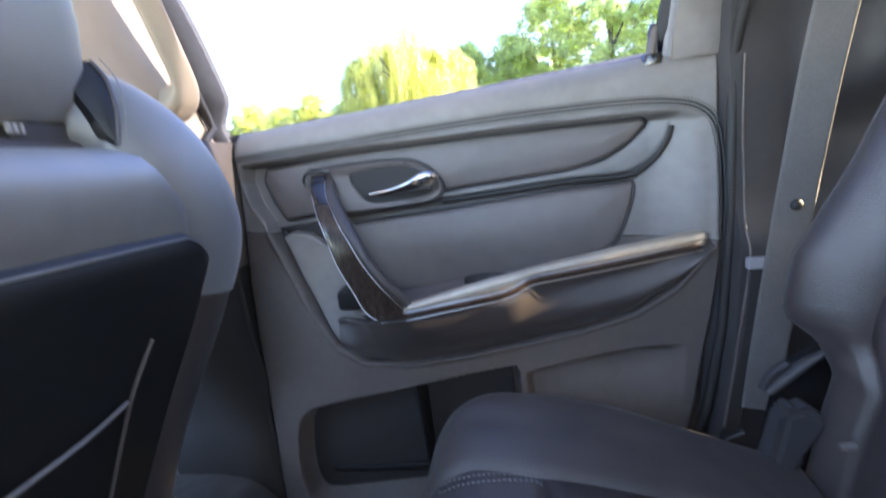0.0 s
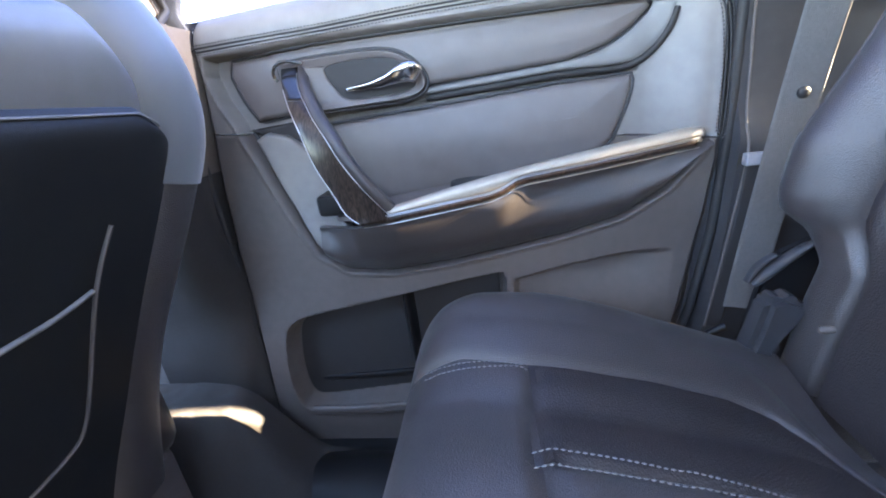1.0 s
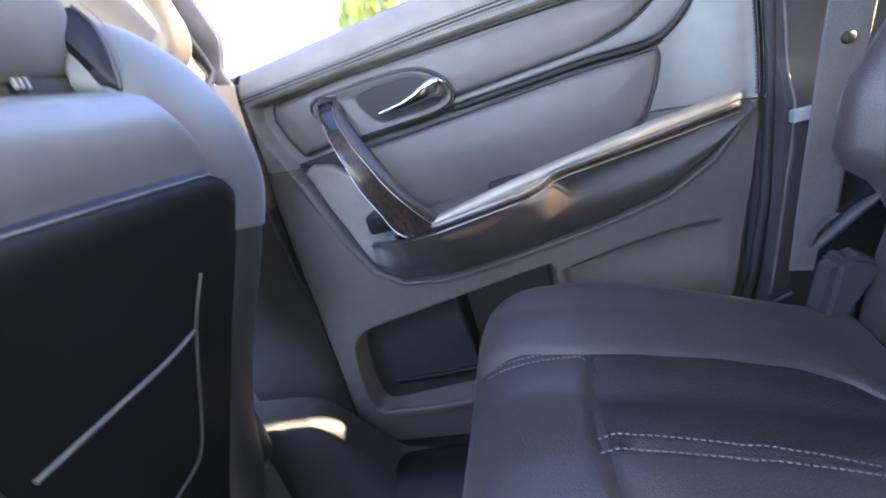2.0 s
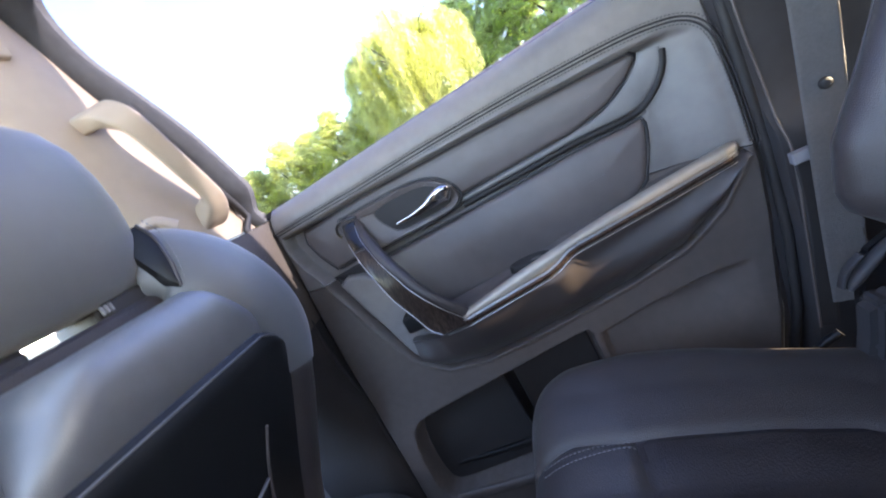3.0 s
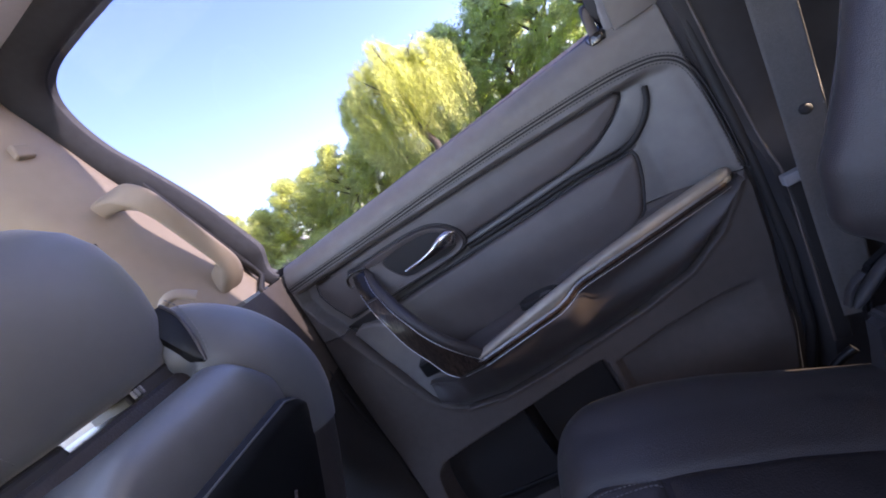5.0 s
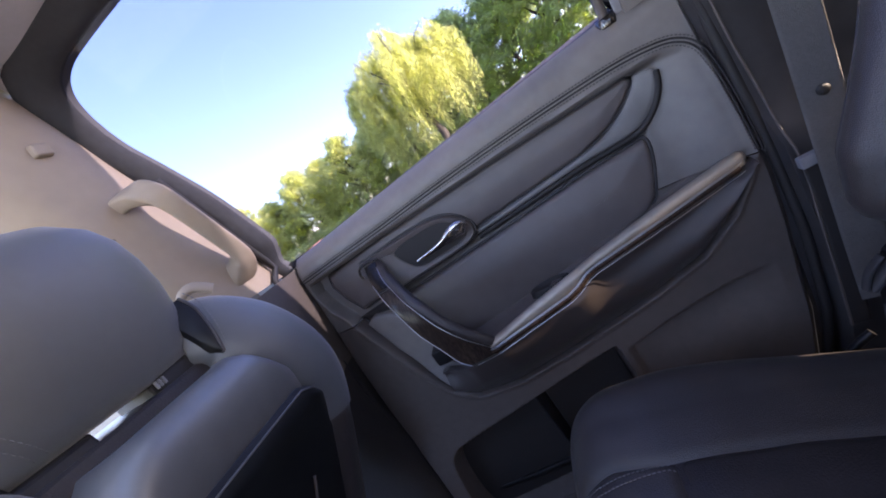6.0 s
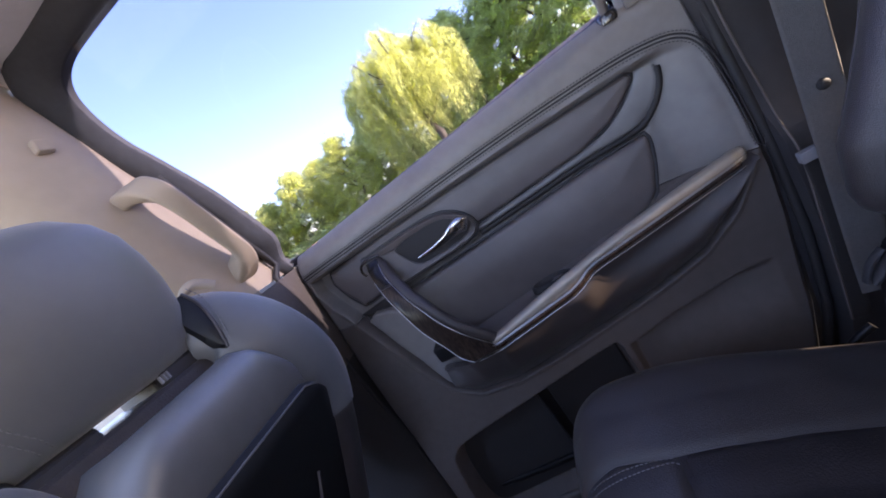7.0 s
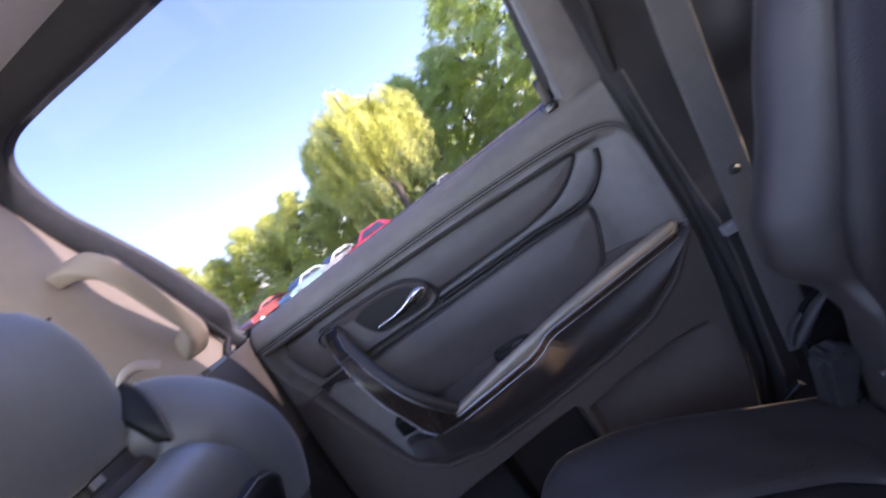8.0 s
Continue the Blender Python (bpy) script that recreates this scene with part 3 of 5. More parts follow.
# shade along the armrest's lower edge, drawn as a dark tube
own(door, part("gasket", tube("gasket", spline([(x, 0.8485, z + 0.004) for x, z in zip(BOT_X[2:], BOT_Z[2:])], 60), 0.0045, 8), POST, None, "dark line standing in for the shaded gap under the armrest"))
beads = []
for dz, rr in ((0.001, 0.0012), (-0.0165, 0.0010)):
    pts = [(x, arm_at(x)[1] - 0.0015, arm_at(x)[0] + dz) for x in np.linspace(-0.23, 0.385, 60)]
    b = part("bead", tube("bead", pts, rr * 0.8, 6), STEEL, None, "thin bright bead beside the wood")
    own(door, b)

# pull handle
OUTER = spline([(-0.366, 0.838, 1.262), (-0.362, 0.820, 1.245), (-0.352, 0.796, 1.222), (-0.336, 0.768, 1.188), (-0.317, 0.745, 1.15), (-0.297, 0.732, 1.09), (-0.272, 0.728, 1.036), (-0.254, 0.724, 0.998), (-0.231, 0.718, 0.980)], 50)
INNER = spline([(-0.334, 0.840, 1.262), (-0.331, 0.820, 1.243), (-0.322, 0.796, 1.218), (-0.304, 0.770, 1.190), (-0.287, 0.748, 1.165), (-0.263, 0.726, 1.132), (-0.242, 0.716, 1.093), (-0.213, 0.718, 1.044), (-0.173, 0.738, 0.981)], 50)


def face_fn(k0, k1):
    """A stretch of the handle's face between its two edges, slightly domed."""
    def fn(u, v):
        i = int(round(k0 + (k1 - k0) * v))
        p = OUTER[i] * (1 - u) + INNER[i] * u
        return p[0], p[1] - 0.003 * math.sin(math.pi * u) ** 0.5, p[2]
    return fn


def handle_body():
    loops = []
    for i, (o, q) in enumerate(zip(OUTER, INNER)):
        e = 0.3 + 0.7 * min(1, i / 8)
        sec = [o + (0.001, 0.003, 0), q + (-0.001, 0.003, 0), q + (0.007 * e, 0.001, 0.003), q + (0.015 * e, 0.007, 0.007 * e), q + (0.017 * e, 0.018 * e, 0.007 * e), q + (0.008, 0.030 * e, 0.0), o + (0.006, 0.032 * e, 0.0), o + (0.0, 0.020 * e, -0.001)]
        loops.append([tuple(w) for w in sec])
    return rings("pull_handle", loops, angle=70)


own(door, part("pull_handle", handle_body(), LEATHER, None, "curved padded door pull handle"))
own(door, part("wood_trim", sheet("wood_trim", face_fn(16, 49), 8, 33, (0.002, 0.006, 0)), WOOD, None, "glossy dark wood facing of the pull handle"))
own(door, part("handle_cap", sheet("handle_cap", face_fn(0, 15), 8, 15, (0.002, 0.006, 0)), GLOSS, None, "glossy black cap at the top of the pull handle"))
for line in (OUTER[12:], INNER[4:]):
    own(door, part("bead", tube("bead", [Vector(p) + Vector((0, -0.001, 0)) for p in line], 0.0009, 6), STEEL, None, "thin bright bead beside the wood"))
own(door, part("handle_hook", tube("handle_hook", spline([(-0.318, 0.826, 1.266), (-0.346, 0.822, 1.272), (-0.368, 0.821, 1.267), (-0.376, 0.822, 1.252), (-0.372, 0.824, 1.240)], 24), 0.0032, 8), GLOSS, None, "glossy black rim round the top of the handle"))
own(door, part("handle_foot", pad("handle_foot", [(-0.382, 1.270), (-0.345, 1.274), (-0.31, 1.268), (-0.30, 1.225), (-0.315, 1.20), (-0.36, 1.205), (-0.38, 1.235)], dish_y, 0.026, 0.010, ((-0.36, 1.24), (-0.32, 1.24)), 60), PLASTIC))
own(door, part("switch_block", box("switch_block", (-0.325, 0.764, 0.985), (-0.268, 0.84, 1.026), 0.010), HARD, None, "black plastic switch block under the pull handle"))
# black pad standing in for the dark slot under the upper insert
own(door, part("tweeter_grille", pad("tweeter_grille", [(-0.47, 1.158), (-0.33, 1.168), (-0.34, 1.12), (-0.40, 1.128), (-0.445, 1.142)], dish_y, 0.010, 0.006, ((-0.44, 1.152), (-0.36, 1.145)), 50), SEAL))

# inside latch: bezel with a cup, and a chrome lever
CUP = spline([(-0.286, 1.250), (-0.262, 1.260), (-0.217, 1.262), (-0.160, 1.258), (-0.125, 1.238), (-0.112, 1.208), (-0.135, 1.196), (-0.19, 1.193), (-0.245, 1.194), (-0.270, 1.216)], 96, True)
BEZEL = spline([(-0.376, 1.268), (-0.352, 1.273), (-0.272, 1.276), (-0.176, 1.274), (-0.126, 1.257), (-0.096, 1.224), (-0.098, 1.196), (-0.138, 1.182), (-0.227, 1.179), (-0.312, 1.177), (-0.355, 1.180), (-0.366, 1.20)], 96, True)
own(door, part("latch_bezel", rings("latch_bezel", [[(x, dish_y(x, z) + 0.004, z) for x, z in BEZEL], [(x, dish_y(x, z) - 0.024, z) for x, z in BEZEL], [(x, dish_y(x, z) - 0.030, z) for x, z in offset(BEZEL, 0.003)], [(x, dish_y(x, z) - 0.030, z) for x, z in offset(BEZEL, 0.006)],
    [(x, dish_y(x, z) - 0.027, z) for x, z in offset(BEZEL, 0.010)], [(x, dish_y(x, z) - 0.027, z) for x, z in offset(CUP, -0.003)], [(x, dish_y(x, z) - 0.025, z) for x, z in CUP],
    [(x, dish_y(x, z) - 0.004, z) for x, z in offset(CUP, 0.002)]], False), PAD, None, "dark plastic latch surround with a raised rim"))
own(door, part("latch_cup", rings("latch_cup", [[(x, dish_y(x, z) - h, z) for x, z in offset(CUP, d)] for d, h in ((0.0005, 0.024), (0.004, 0.0215), (0.010, 0.0200), (0.022, 0.0195))]), SEAL, None, "black dished cup behind the latch"))
# shade round the latch surround, drawn as a dark tube
own(door, part("latch_rim", tube("latch_rim", [(x, dish_y(x, z) - 0.0185, z) for x, z in list(offset(BEZEL, -0.002)) + [offset(BEZEL, -0.002)[0]]], 0.0030, 8), POST, None, "dark tube standing in for the shadow gap round the latch"))
LEVER = spline([(-0.243, 0.832, 1.212), (-0.20, 0.826, 1.214), (-0.165, 0.820, 1.219), (-0.138, 0.816, 1.226), (-0.118, 0.818, 1.229), (-0.108, 0.828, 1.224)], 30)
own(door, part("latch_lever", sweep("latch_lever", LEVER, (0.1, -0.5, 0.9), [0.003, 0.006, 0.010, 0.015, 0.019, 0.017], [0.004, 0.005, 0.007, 0.010, 0.011, 0.010], 16, 3.4), CHROME, None, "polished chrome door latch lever"))

# switches and cup on the armrest top
sw = part("lock_switch", box("lock_switch", (-0.158, 0.806, 1.000), (-0.105, 0.836, 1.015), 0.004), SATIN)
sw.rotation_euler = (0, -0.12, 0)
own(door, sw)
cup_pts = [(0.028 * math.cos(a), 0.020 * math.sin(a)) for a in np.linspace(0, 2 * math.pi, 40, endpoint=False)]
own(door, part("finger_cup", rings("finger_cup", [[(-0.02 + 1.35 * x * f, 0.822 + 0.9 * y * f, z) for x, y in cup_pts] for f, z in ((1.25, 1.008), (1.2, 1.021), (1.08, 1.023), (0.98, 1.021), (0.85, 1.015), (0.4, 1.012))]), SEAL, None, "round finger cup in the armrest"))

# map pocket: black sheet that paints its inner shade, divider, front lip
own(door, part("pocket_lining", pad("pocket_lining", offset(resample(POCKET, 120), 0.014), lambda x, z: base_y(x, z) + 0.053, 0.003, 0.004, ((-0.42, 0.61), (-0.03, 0.67))), SEAL, None, "black sheet standing in for the shade inside the map pocket"))
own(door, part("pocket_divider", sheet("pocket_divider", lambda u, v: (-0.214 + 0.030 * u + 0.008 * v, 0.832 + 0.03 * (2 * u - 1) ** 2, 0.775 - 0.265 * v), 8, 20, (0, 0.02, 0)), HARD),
    part("pocket_lip", sweep("pocket_lip", spline([(-0.47, 0.806, 0.474), (-0.30, 0.798, 0.484), (-0.10, 0.798, 0.502), (0.02, 0.806, 0.518)], 24), (0, 0, 1), 0.012, 0.008), PLASTIC),
    part("pocket_ledge", sweep("pocket_ledge", spline([(-0.45, 0.858, 0.535), (-0.30, 0.850, 0.545), (-0.05, 0.850, 0.565)], 16), (0, 0, 1), 0.008, 0.006), HARD))

# welt and stitching round the dish
ST = spline([(-0.530, 1.317), (-0.40, 1.321), (-0.278, 1.324), (-0.087, 1.332), (0.104, 1.335), (0.270, 1.332), (0.350, 1.323), (0.392, 1.308), (0.416, 1.280), (0.425, 1.23), (0.427, 1.16), (0.426, 1.066)], 160) - np.array((0.0, 0.005))
for off, mm in ((0.0032, None), (-0.0032, None), (0.0085, LEATHER), (-0.0085, LEATHER)):
    q = offset(np.vstack([ST, [(0.0, 0.9), (-0.5, 0.9)]]), off)[:160]
    pts = [(x, panel_y(x, z) - (0.0006 if mm is None else 0.0016), z) for x, z in q]
    if mm is None:
        own(door, part("welt", tube("welt", pts, 0.0017, 8), SEAL, None, "dark seam line of the door top"))
    else:
        own(door, tagged(part("stitching", stitches("stitching", pts, 0.0066, 0.0046, 0.0013), mm, None, "row of fine dark stitching"), kind="stuff"))

# lock pin, window seal, glass, frame
PIN = [(0.316, 0.858, 1.398), (0.317, 0.852, 1.430), (0.318, 0.846, 1.456)]
own(door, part("lock_pin", sweep("lock_pin", spline(PIN, 14), (1, 0, 0), [0.0085, 0.0085, 0.009, 0.0095, 0.007], [0.0085, 0.0085, 0.009, 0.0095, 0.007], 18, 2.0), PLASTIC, None, "dark plastic door lock pin"),
    part("pin_collar", rings("pin_collar", [[(0.316 + r * math.cos(a), 0.857 + r * math.sin(a) - 0.1 * h, 1.396 + h) for a in np.linspace(0, 2 * math.pi, 24, endpoint=False)] for h, r in ((-0.008, 0.019), (0.006, 0.019), (0.010, 0.016), (0.010, 0.011), (0.004, 0.010))]), GLOSS, None, "black collar round the lock pin"))
WIN = spline([(-0.527, 1.36), (-0.526, 1.45), (-0.532, 1.58), (-0.554, 1.69), (-0.570, 1.757), (-0.568, 1.818), (-0.548, 1.860), (-0.503, 1.881), (-0.420, 1.886), (-0.28, 1.886), (0.0, 1.885), (0.24, 1.875), (0.31, 1.845), (0.326, 1.78), (0.326, 1.6), (0.320, 1.45), (0.316, 1.40), (0.0, 1.376)], 140, True)
own(door, part("weatherstrip", sweep("weatherstrip", [(x, 0.876, belt(x) - 0.003) for x in np.linspace(-0.53, 0.43, 30)], (0, 1, 0), 0.006, 0.005), SEAL))


def frame_loop(d, inb):
    k = np.array([0.58 + 0.42 * step(1.5, 1.78, z) for _, z in WIN])
    q = np.array(WIN) + (offset(WIN, -d) - np.array(WIN)) * k[:, None]
    low = [step(belt(x) + 0.03, belt(x) + 0.005, z) for x, z in q]
    return [(x, lean(z) - inb * (1 - 0.7 * step(0.0, 0.25, x)) + 0.035 * b, max(z, belt(x) - 0.03) - 0.02 * b) for (x, z), b in zip(q, low)]


own(door, part("window_frame", rings("window_frame", [frame_loop(0.0, -0.022), frame_loop(0.0, 0.004), frame_loop(0.006, 0.012), frame_loop(0.018, 0.026), frame_loop(0.046, 0.034), frame_loop(0.058, 0.030), frame_loop(0.058, -0.03), frame_loop(0.0, -0.022)], False), FRAME, None, "dark blue-grey window surround"))
pane = part("window_pane", extrude("window_pane", [(x, lean(z) + 0.004, z - 0.004) for x, z in offset(WIN, -0.008)], (0, 0.004, 0.0016)), PRIVACY, None, "closed tinted side glass")
own(door, pane)
own(door, part("window_divider", sweep("window_divider", [(0.345, lean(z) - 0.004, z) for z in np.linspace(1.40, 1.86, 10)], (1, 0, 0), 0.012, 0.006), CLIP, None, "grey run channel at the window's rear edge"))
corner_fill = part("corner_cover", sheet("corner_cover", lambda u, v: (0.345 + 0.085 * u, lean(1.39 + 0.48 * v) - 0.010 - 0.006 * math.sin(math.pi * u) - 0.012 * step(0.15, 0.0, v), 1.39 + 0.48 * v), 8, 20, (0, 0.03, 0)), VINYL)
own(door, corner_fill)


# ---- door post between the front and the rear door, with its grab handle ----
post = thing("door_post", "beige plastic door post trim with grab handle, dark below", "car pillar", (-0.6, 0.75, 0.4))


def post_fn(u, v):
    """Upper trim: from the window's edge inwards and forwards, leaning in as it rises."""
    z = 1.352 + 0.60 * v
    p = spline([(-0.600, -0.015), (-0.572, 0.035), (-0.568, 0.062), (-0.567, 0.098), (-0.572, 0.140), (-0.581, 0.182), (-0.598, 0.222), (-0.65, 0.252), (-0.76, 0.265), (-0.80, 0.20)], 41)[int(round(u * 40))]
    return p[0] - 0.012 * v - 0.022 * step(1.55, 1.75, z) * step(0.4, 0.0, u), lean(z) - p[1] - 0.05 * step(0.75, 1.0, v) * step(0.05, 0.45, u), z + 0.012 * u * (1 - v)


FOOT_TOP = spline([(-0.572, 0.86), (-0.568, 0.80), (-0.560, 0.765), (-0.556, 0.735), (-0.552, 0.69), (-0.556, 0.655), (-0.60, 0.630), (-0.80, 0.635)], 41)
FOOT_LOW = spline([(-0.572, 0.86), (-0.568, 0.80), (-0.560, 0.765), (-0.560, 0.735), (-0.575, 0.69), (-0.62, 0.665), (-0.72, 0.655), (-0.80, 0.66)], 41)


def lower_post_fn(u, v):
    z = 0.40 + 0.95 * v
    flare = 0.02 * math.sin(math.pi * min(1, max(0, (z - 1.0) / 0.36)))
    i = int(round(u * 40))
    b = step(1.02, 1.20, z)
    p = FOOT_LOW[i] * (1 - b) + FOOT_TOP[i] * b
    k = step(0.95, 1.34, z)
    return p[0] + 0.036 * k * step(1.0, 0.5 + 0.3 * b, u) + flare * 0.3, p[1] + 0.01 - 0.012 * k + 0.098 * step(1.0, 0.70, z), z


# the post's lower stretch gets its shade from the darker taupe
own(post, part("upper_trim", sheet("upper_trim", post_fn, 40, 30, (-0.01, 0.02, 0)), BEIGE), part("middle_trim", sheet("middle_trim", lower_post_fn, 40, 16, (-0.012, 0.012, 0), (0, 1), (0.72, 1)), TAUPE, None, "grained taupe post trim under the grab handle"),
    part("lower_trim", sheet("lower_trim", lower_post_fn, 40, 32, (-0.012, 0.012, 0), (0, 1), (0, 0.719)), TAUPE_SHADE, None, "grained lower post trim, darkened to stand in for shade"))
GRAB = spline([(-0.612, 0.640, 1.644), (-0.575, 0.637, 1.642), (-0.535, 0.636, 1.635), (-0.512, 0.643, 1.615), (-0.507, 0.655, 1.590), (-0.510, 0.674, 1.556), (-0.517, 0.703, 1.507), (-0.524, 0.729, 1.464), (-0.532, 0.740, 1.444), (-0.548, 0.745, 1.429), (-0.575, 0.747, 1.416), (-0.62, 0.747, 1.408)], 60)
own(post, part("grab_handle", sweep("grab_handle", GRAB, (0.75, 0.62, 0.2), [0.030, 0.027, 0.024, 0.022, 0.020, 0.019, 0.019, 0.019, 0.021, 0.026, 0.031, 0.034], [0.018, 0.017, 0.015, 0.014, 0.014, 0.014, 0.014, 0.015, 0.018, 0.022, 0.025, 0.026], 28, 4.5), BEIGE, None, "beige moulded plastic grab handle"))
own(post, part("coat_hook", box("coat_hook", (-0.585, 0.560, 1.752), (-0.568, 0.590, 1.776), 0.006), BEIGE, None, "small beige coat hook"))
own(post, part("belt_slot", tube("belt_slot", [(-0.5985, 0.555, 1.5745), (-0.595, 0.568, 1.579), (-0.592, 0.581, 1.583)], 0.003, 8), SEAL))
own(post, part("belt_loop", sweep("belt_loop", spline([(-0.585, 0.575, 1.385), (-0.565, 0.575, 1.428), (-0.545, 0.595, 1.438), (-0.525, 0.615, 1.415)], 14), (0, 0.5, 0.5), 0.010, 0.007), BEIGE, None, "beige belt guide loop"))
own(post, part("door_seal", tube("door_seal", [(-0.556 - 0.012 * step(1.2, 0.9, z), 0.800 + 0.02 * step(1.2, 0.9, z) if z < 1.37 else lean(z) - 0.036, z) for z in np.linspace(0.42, 1.66, 50)], 0.008, 10), SEAL, None, "black rubber door seal"))

# ---- post behind the rear door ----
cpost = thing("rear_post", "dark plastic post trim behind the rear door", "car pillar", (0.55, 0.8, 0.4))


def cpost_fn(u, v):
    z = 0.40 + 1.50 * v
    x0 = float(np.interp(z, [0.4, 0.7, 0.87, 1.05, 1.45, 1.9], [0.36, 0.432, 0.447, 0.452, 0.425, 0.41]))
    y = float(np.interp(z, [0.4, 1.06, 1.12, 1.4, 1.5, 1.6, 1.9], [0.797, 0.800, 0.820, 0.815, 0.790, 0.758, 0.642]))
    # unseen bulge added to block sun from the front of the armrest
    y -= 0.070 * step(1.24, 1.34, z) * step(1.60, 1.48, z) * step(0.30, 0.65, u)
    return x0 - 0.035 + (0.405 - 0.20 * step(1.42, 1.60, z)) * u, y + 0.035 * step(0.085, 0.05, u) + 0.004 * math.sin(math.pi * u), z


own(cpost, part("post_trim", sheet("post_trim", cpost_fn, 36, 60, (0, 0.02, 0)), POST))
own(cpost, part("rear_door_seal", tube("rear_door_seal", [(float(np.interp(z, [0.45, 0.7, 0.87, 1.05, 1.45, 1.85], [0.32, 0.408, 0.432, 0.441, 0.438, 0.44])), 0.826 if z < 1.36 else lean(z) - 0.04, z) for z in np.linspace(0.45, 1.85, 50)], 0.009, 10), SEAL, None, "black rubber door seal"))
own(cpost, part("upper_cover", sheet("upper_cover", lambda u, v: (0.46 + 0.10 * u, 0.70 - 0.06 * v, 1.56 + 0.10 * v), 8, 8, (0, 0.02, 0)), BEIGE, None, "light beige upper post cover"))

seat_belt = thing("seat_belt", "grey woven seat belt hanging beside the seat", "seat belt", (0.49, 0.76, 0.7))
WEBP = spline([(0.545, 0.665, 1.70), (0.525, 0.705, 1.50), (0.514, 0.728, 1.35), (0.508, 0.748, 1.20), (0.502, 0.757, 1.10), (0.492, 0.762, 0.98), (0.478, 0.762, 0.84), (0.468, 0.76, 0.74)], 50)
own(seat_belt,
    part("webbing", sweep("webbing", WEBP, (1, -0.15, 0.0), 0.029, 0.0013, 12, 6.0), WEB, None, "flat grey woven webbing"),
    part("stop_button", rings("stop_button", [[(0.505 + r * math.cos(a), 0.752 - h, 1.124 + r * math.sin(a)) for a in np.linspace(0, 2 * math.pi, 16, endpoint=False)] for h, r in ((-0.002, 0.009), (0.002, 0.009), (0.005, 0.007), (0.006, 0.003))]), SEAL, None, "black round stop button"))
clip = thing("belt_clip", "light grey plastic clip on the door post", "clip", (0.465, 0.775, 1.02))
own(clip, part("clip_body", box("clip_body", (0.446, 0.768, 1.011), (0.482, 0.784, 1.032), 0.004), CLIP))
lap = part("lap_strap", sweep("lap_strap", spline([(0.466, 0.777, 1.02), (0.460, 0.774, 0.93), (0.445, 0.770, 0.82), (0.425, 0.765, 0.70)], 20), (1, 0, 0.1), 0.016, 0.0015, 10, 6.0), SEAL)
own(clip, lap)
own(clip, part("strap_piping", tube("strap_piping", spline([(0.450, 0.812, 1.38), (0.452, 0.815, 1.259), (0.458, 0.817, 1.168), (0.459, 0.810, 1.090), (0.456, 0.785, 1.04), (0.450, 0.778, 0.99), (0.440, 0.774, 0.918), (0.424, 0.768, 0.80), (0.41, 0.764, 0.70)], 30), 0.0022, 8), PLASTIC, None, "thin grey cord along the strap"))

# ---- second-row seat ----
seat = thing("captain_chair", "black leather second-row captain seat with grey stitching", "car seat", (0.2, 0.44, 0.4))
SY, SW = 0.435, 0.251
PROF = spline([(-0.085, 0.50), (-0.110, 0.60), (-0.128, 0.70), (-0.130, 0.765), (-0.112, 0.812), (-0.070, 0.840), (-0.01, 0.850), (0.08, 0.843), (0.20, 0.812), (0.32, 0.772), (0.43, 0.735)], 121)


def seam_out(v):
    """The outer seam of the cushion's middle panel, turning in towards the backrest."""
    return float(np.interp(v, [0, 0.55, 0.61, 0.66, 0.75, 0.82, 0.887, 0.923, 0.944, 0.955, 0.962], [0.30, 0.26, 0.22, 0.19, 0.20, 0.22, 0.23, 0.18, 0.04, -0.22, -0.49]))


def cushion_fn(u, v):
    """u across from the middle of the car to the door, v from the front's foot over the top to the back."""
    k = v * 120
    i = min(119, int(k))
    x, z = PROF[i] + (PROF[i + 1] - PROF[i]) * (k - i)
    top = step(0.30, 0.50, v)
    half = SW - 0.070 * step(0.60, 0.28, v) - 0.03 * step(0.7, 1.0, v)
    s = max(-1, min(1, u))
    y = SY + half * s
    edge = max(0, abs(s) - 0.72) / 0.28
    drop = 0.075 * (1 - math.sqrt(max(0, 1 - edge ** 2.3)))
    wing = 0.030 * step(0.05, 0.75, abs(s)) * top - 0.012 * top
    gy = min(abs(s - seam_out(v)), abs(s + 0.50) + step(0.68, 0.66, v)) * half
    groove = 0.006 * math.exp(-(gy / 0.006) ** 2) * step(0.25, 0.40, v)
    gx = abs(x - (0.050 - 0.20 * max(0.0, 0.45 - y) + 0.9 * max(0.0, 0.45 - y) ** 2)) if v > 0.45 else 1
    if -0.9 < s < seam_out(v):
        groove = max(groove, 0.010 * math.exp(-(gx / 0.008) ** 2))
    puff = 0.004 * math.sin(math.pi * min(1, gy / 0.08)) * top
    n1 = 0.0025 * noise.noise((x * 14, y * 14, 3)) * top
    out = max(0, abs(u) - 1)
    x += 0.05 * edge ** 2 * step(0.5, 0.2, v)
    return x, y + math.copysign(0.004 * out, u), z - drop * top + wing - groove + puff + n1 - out * 0.22


def across(a, b, v):
    """A place across the cushion between two seams; 9 stands for the curved outer seam."""
    return seam_out(v) if a == 9 else a


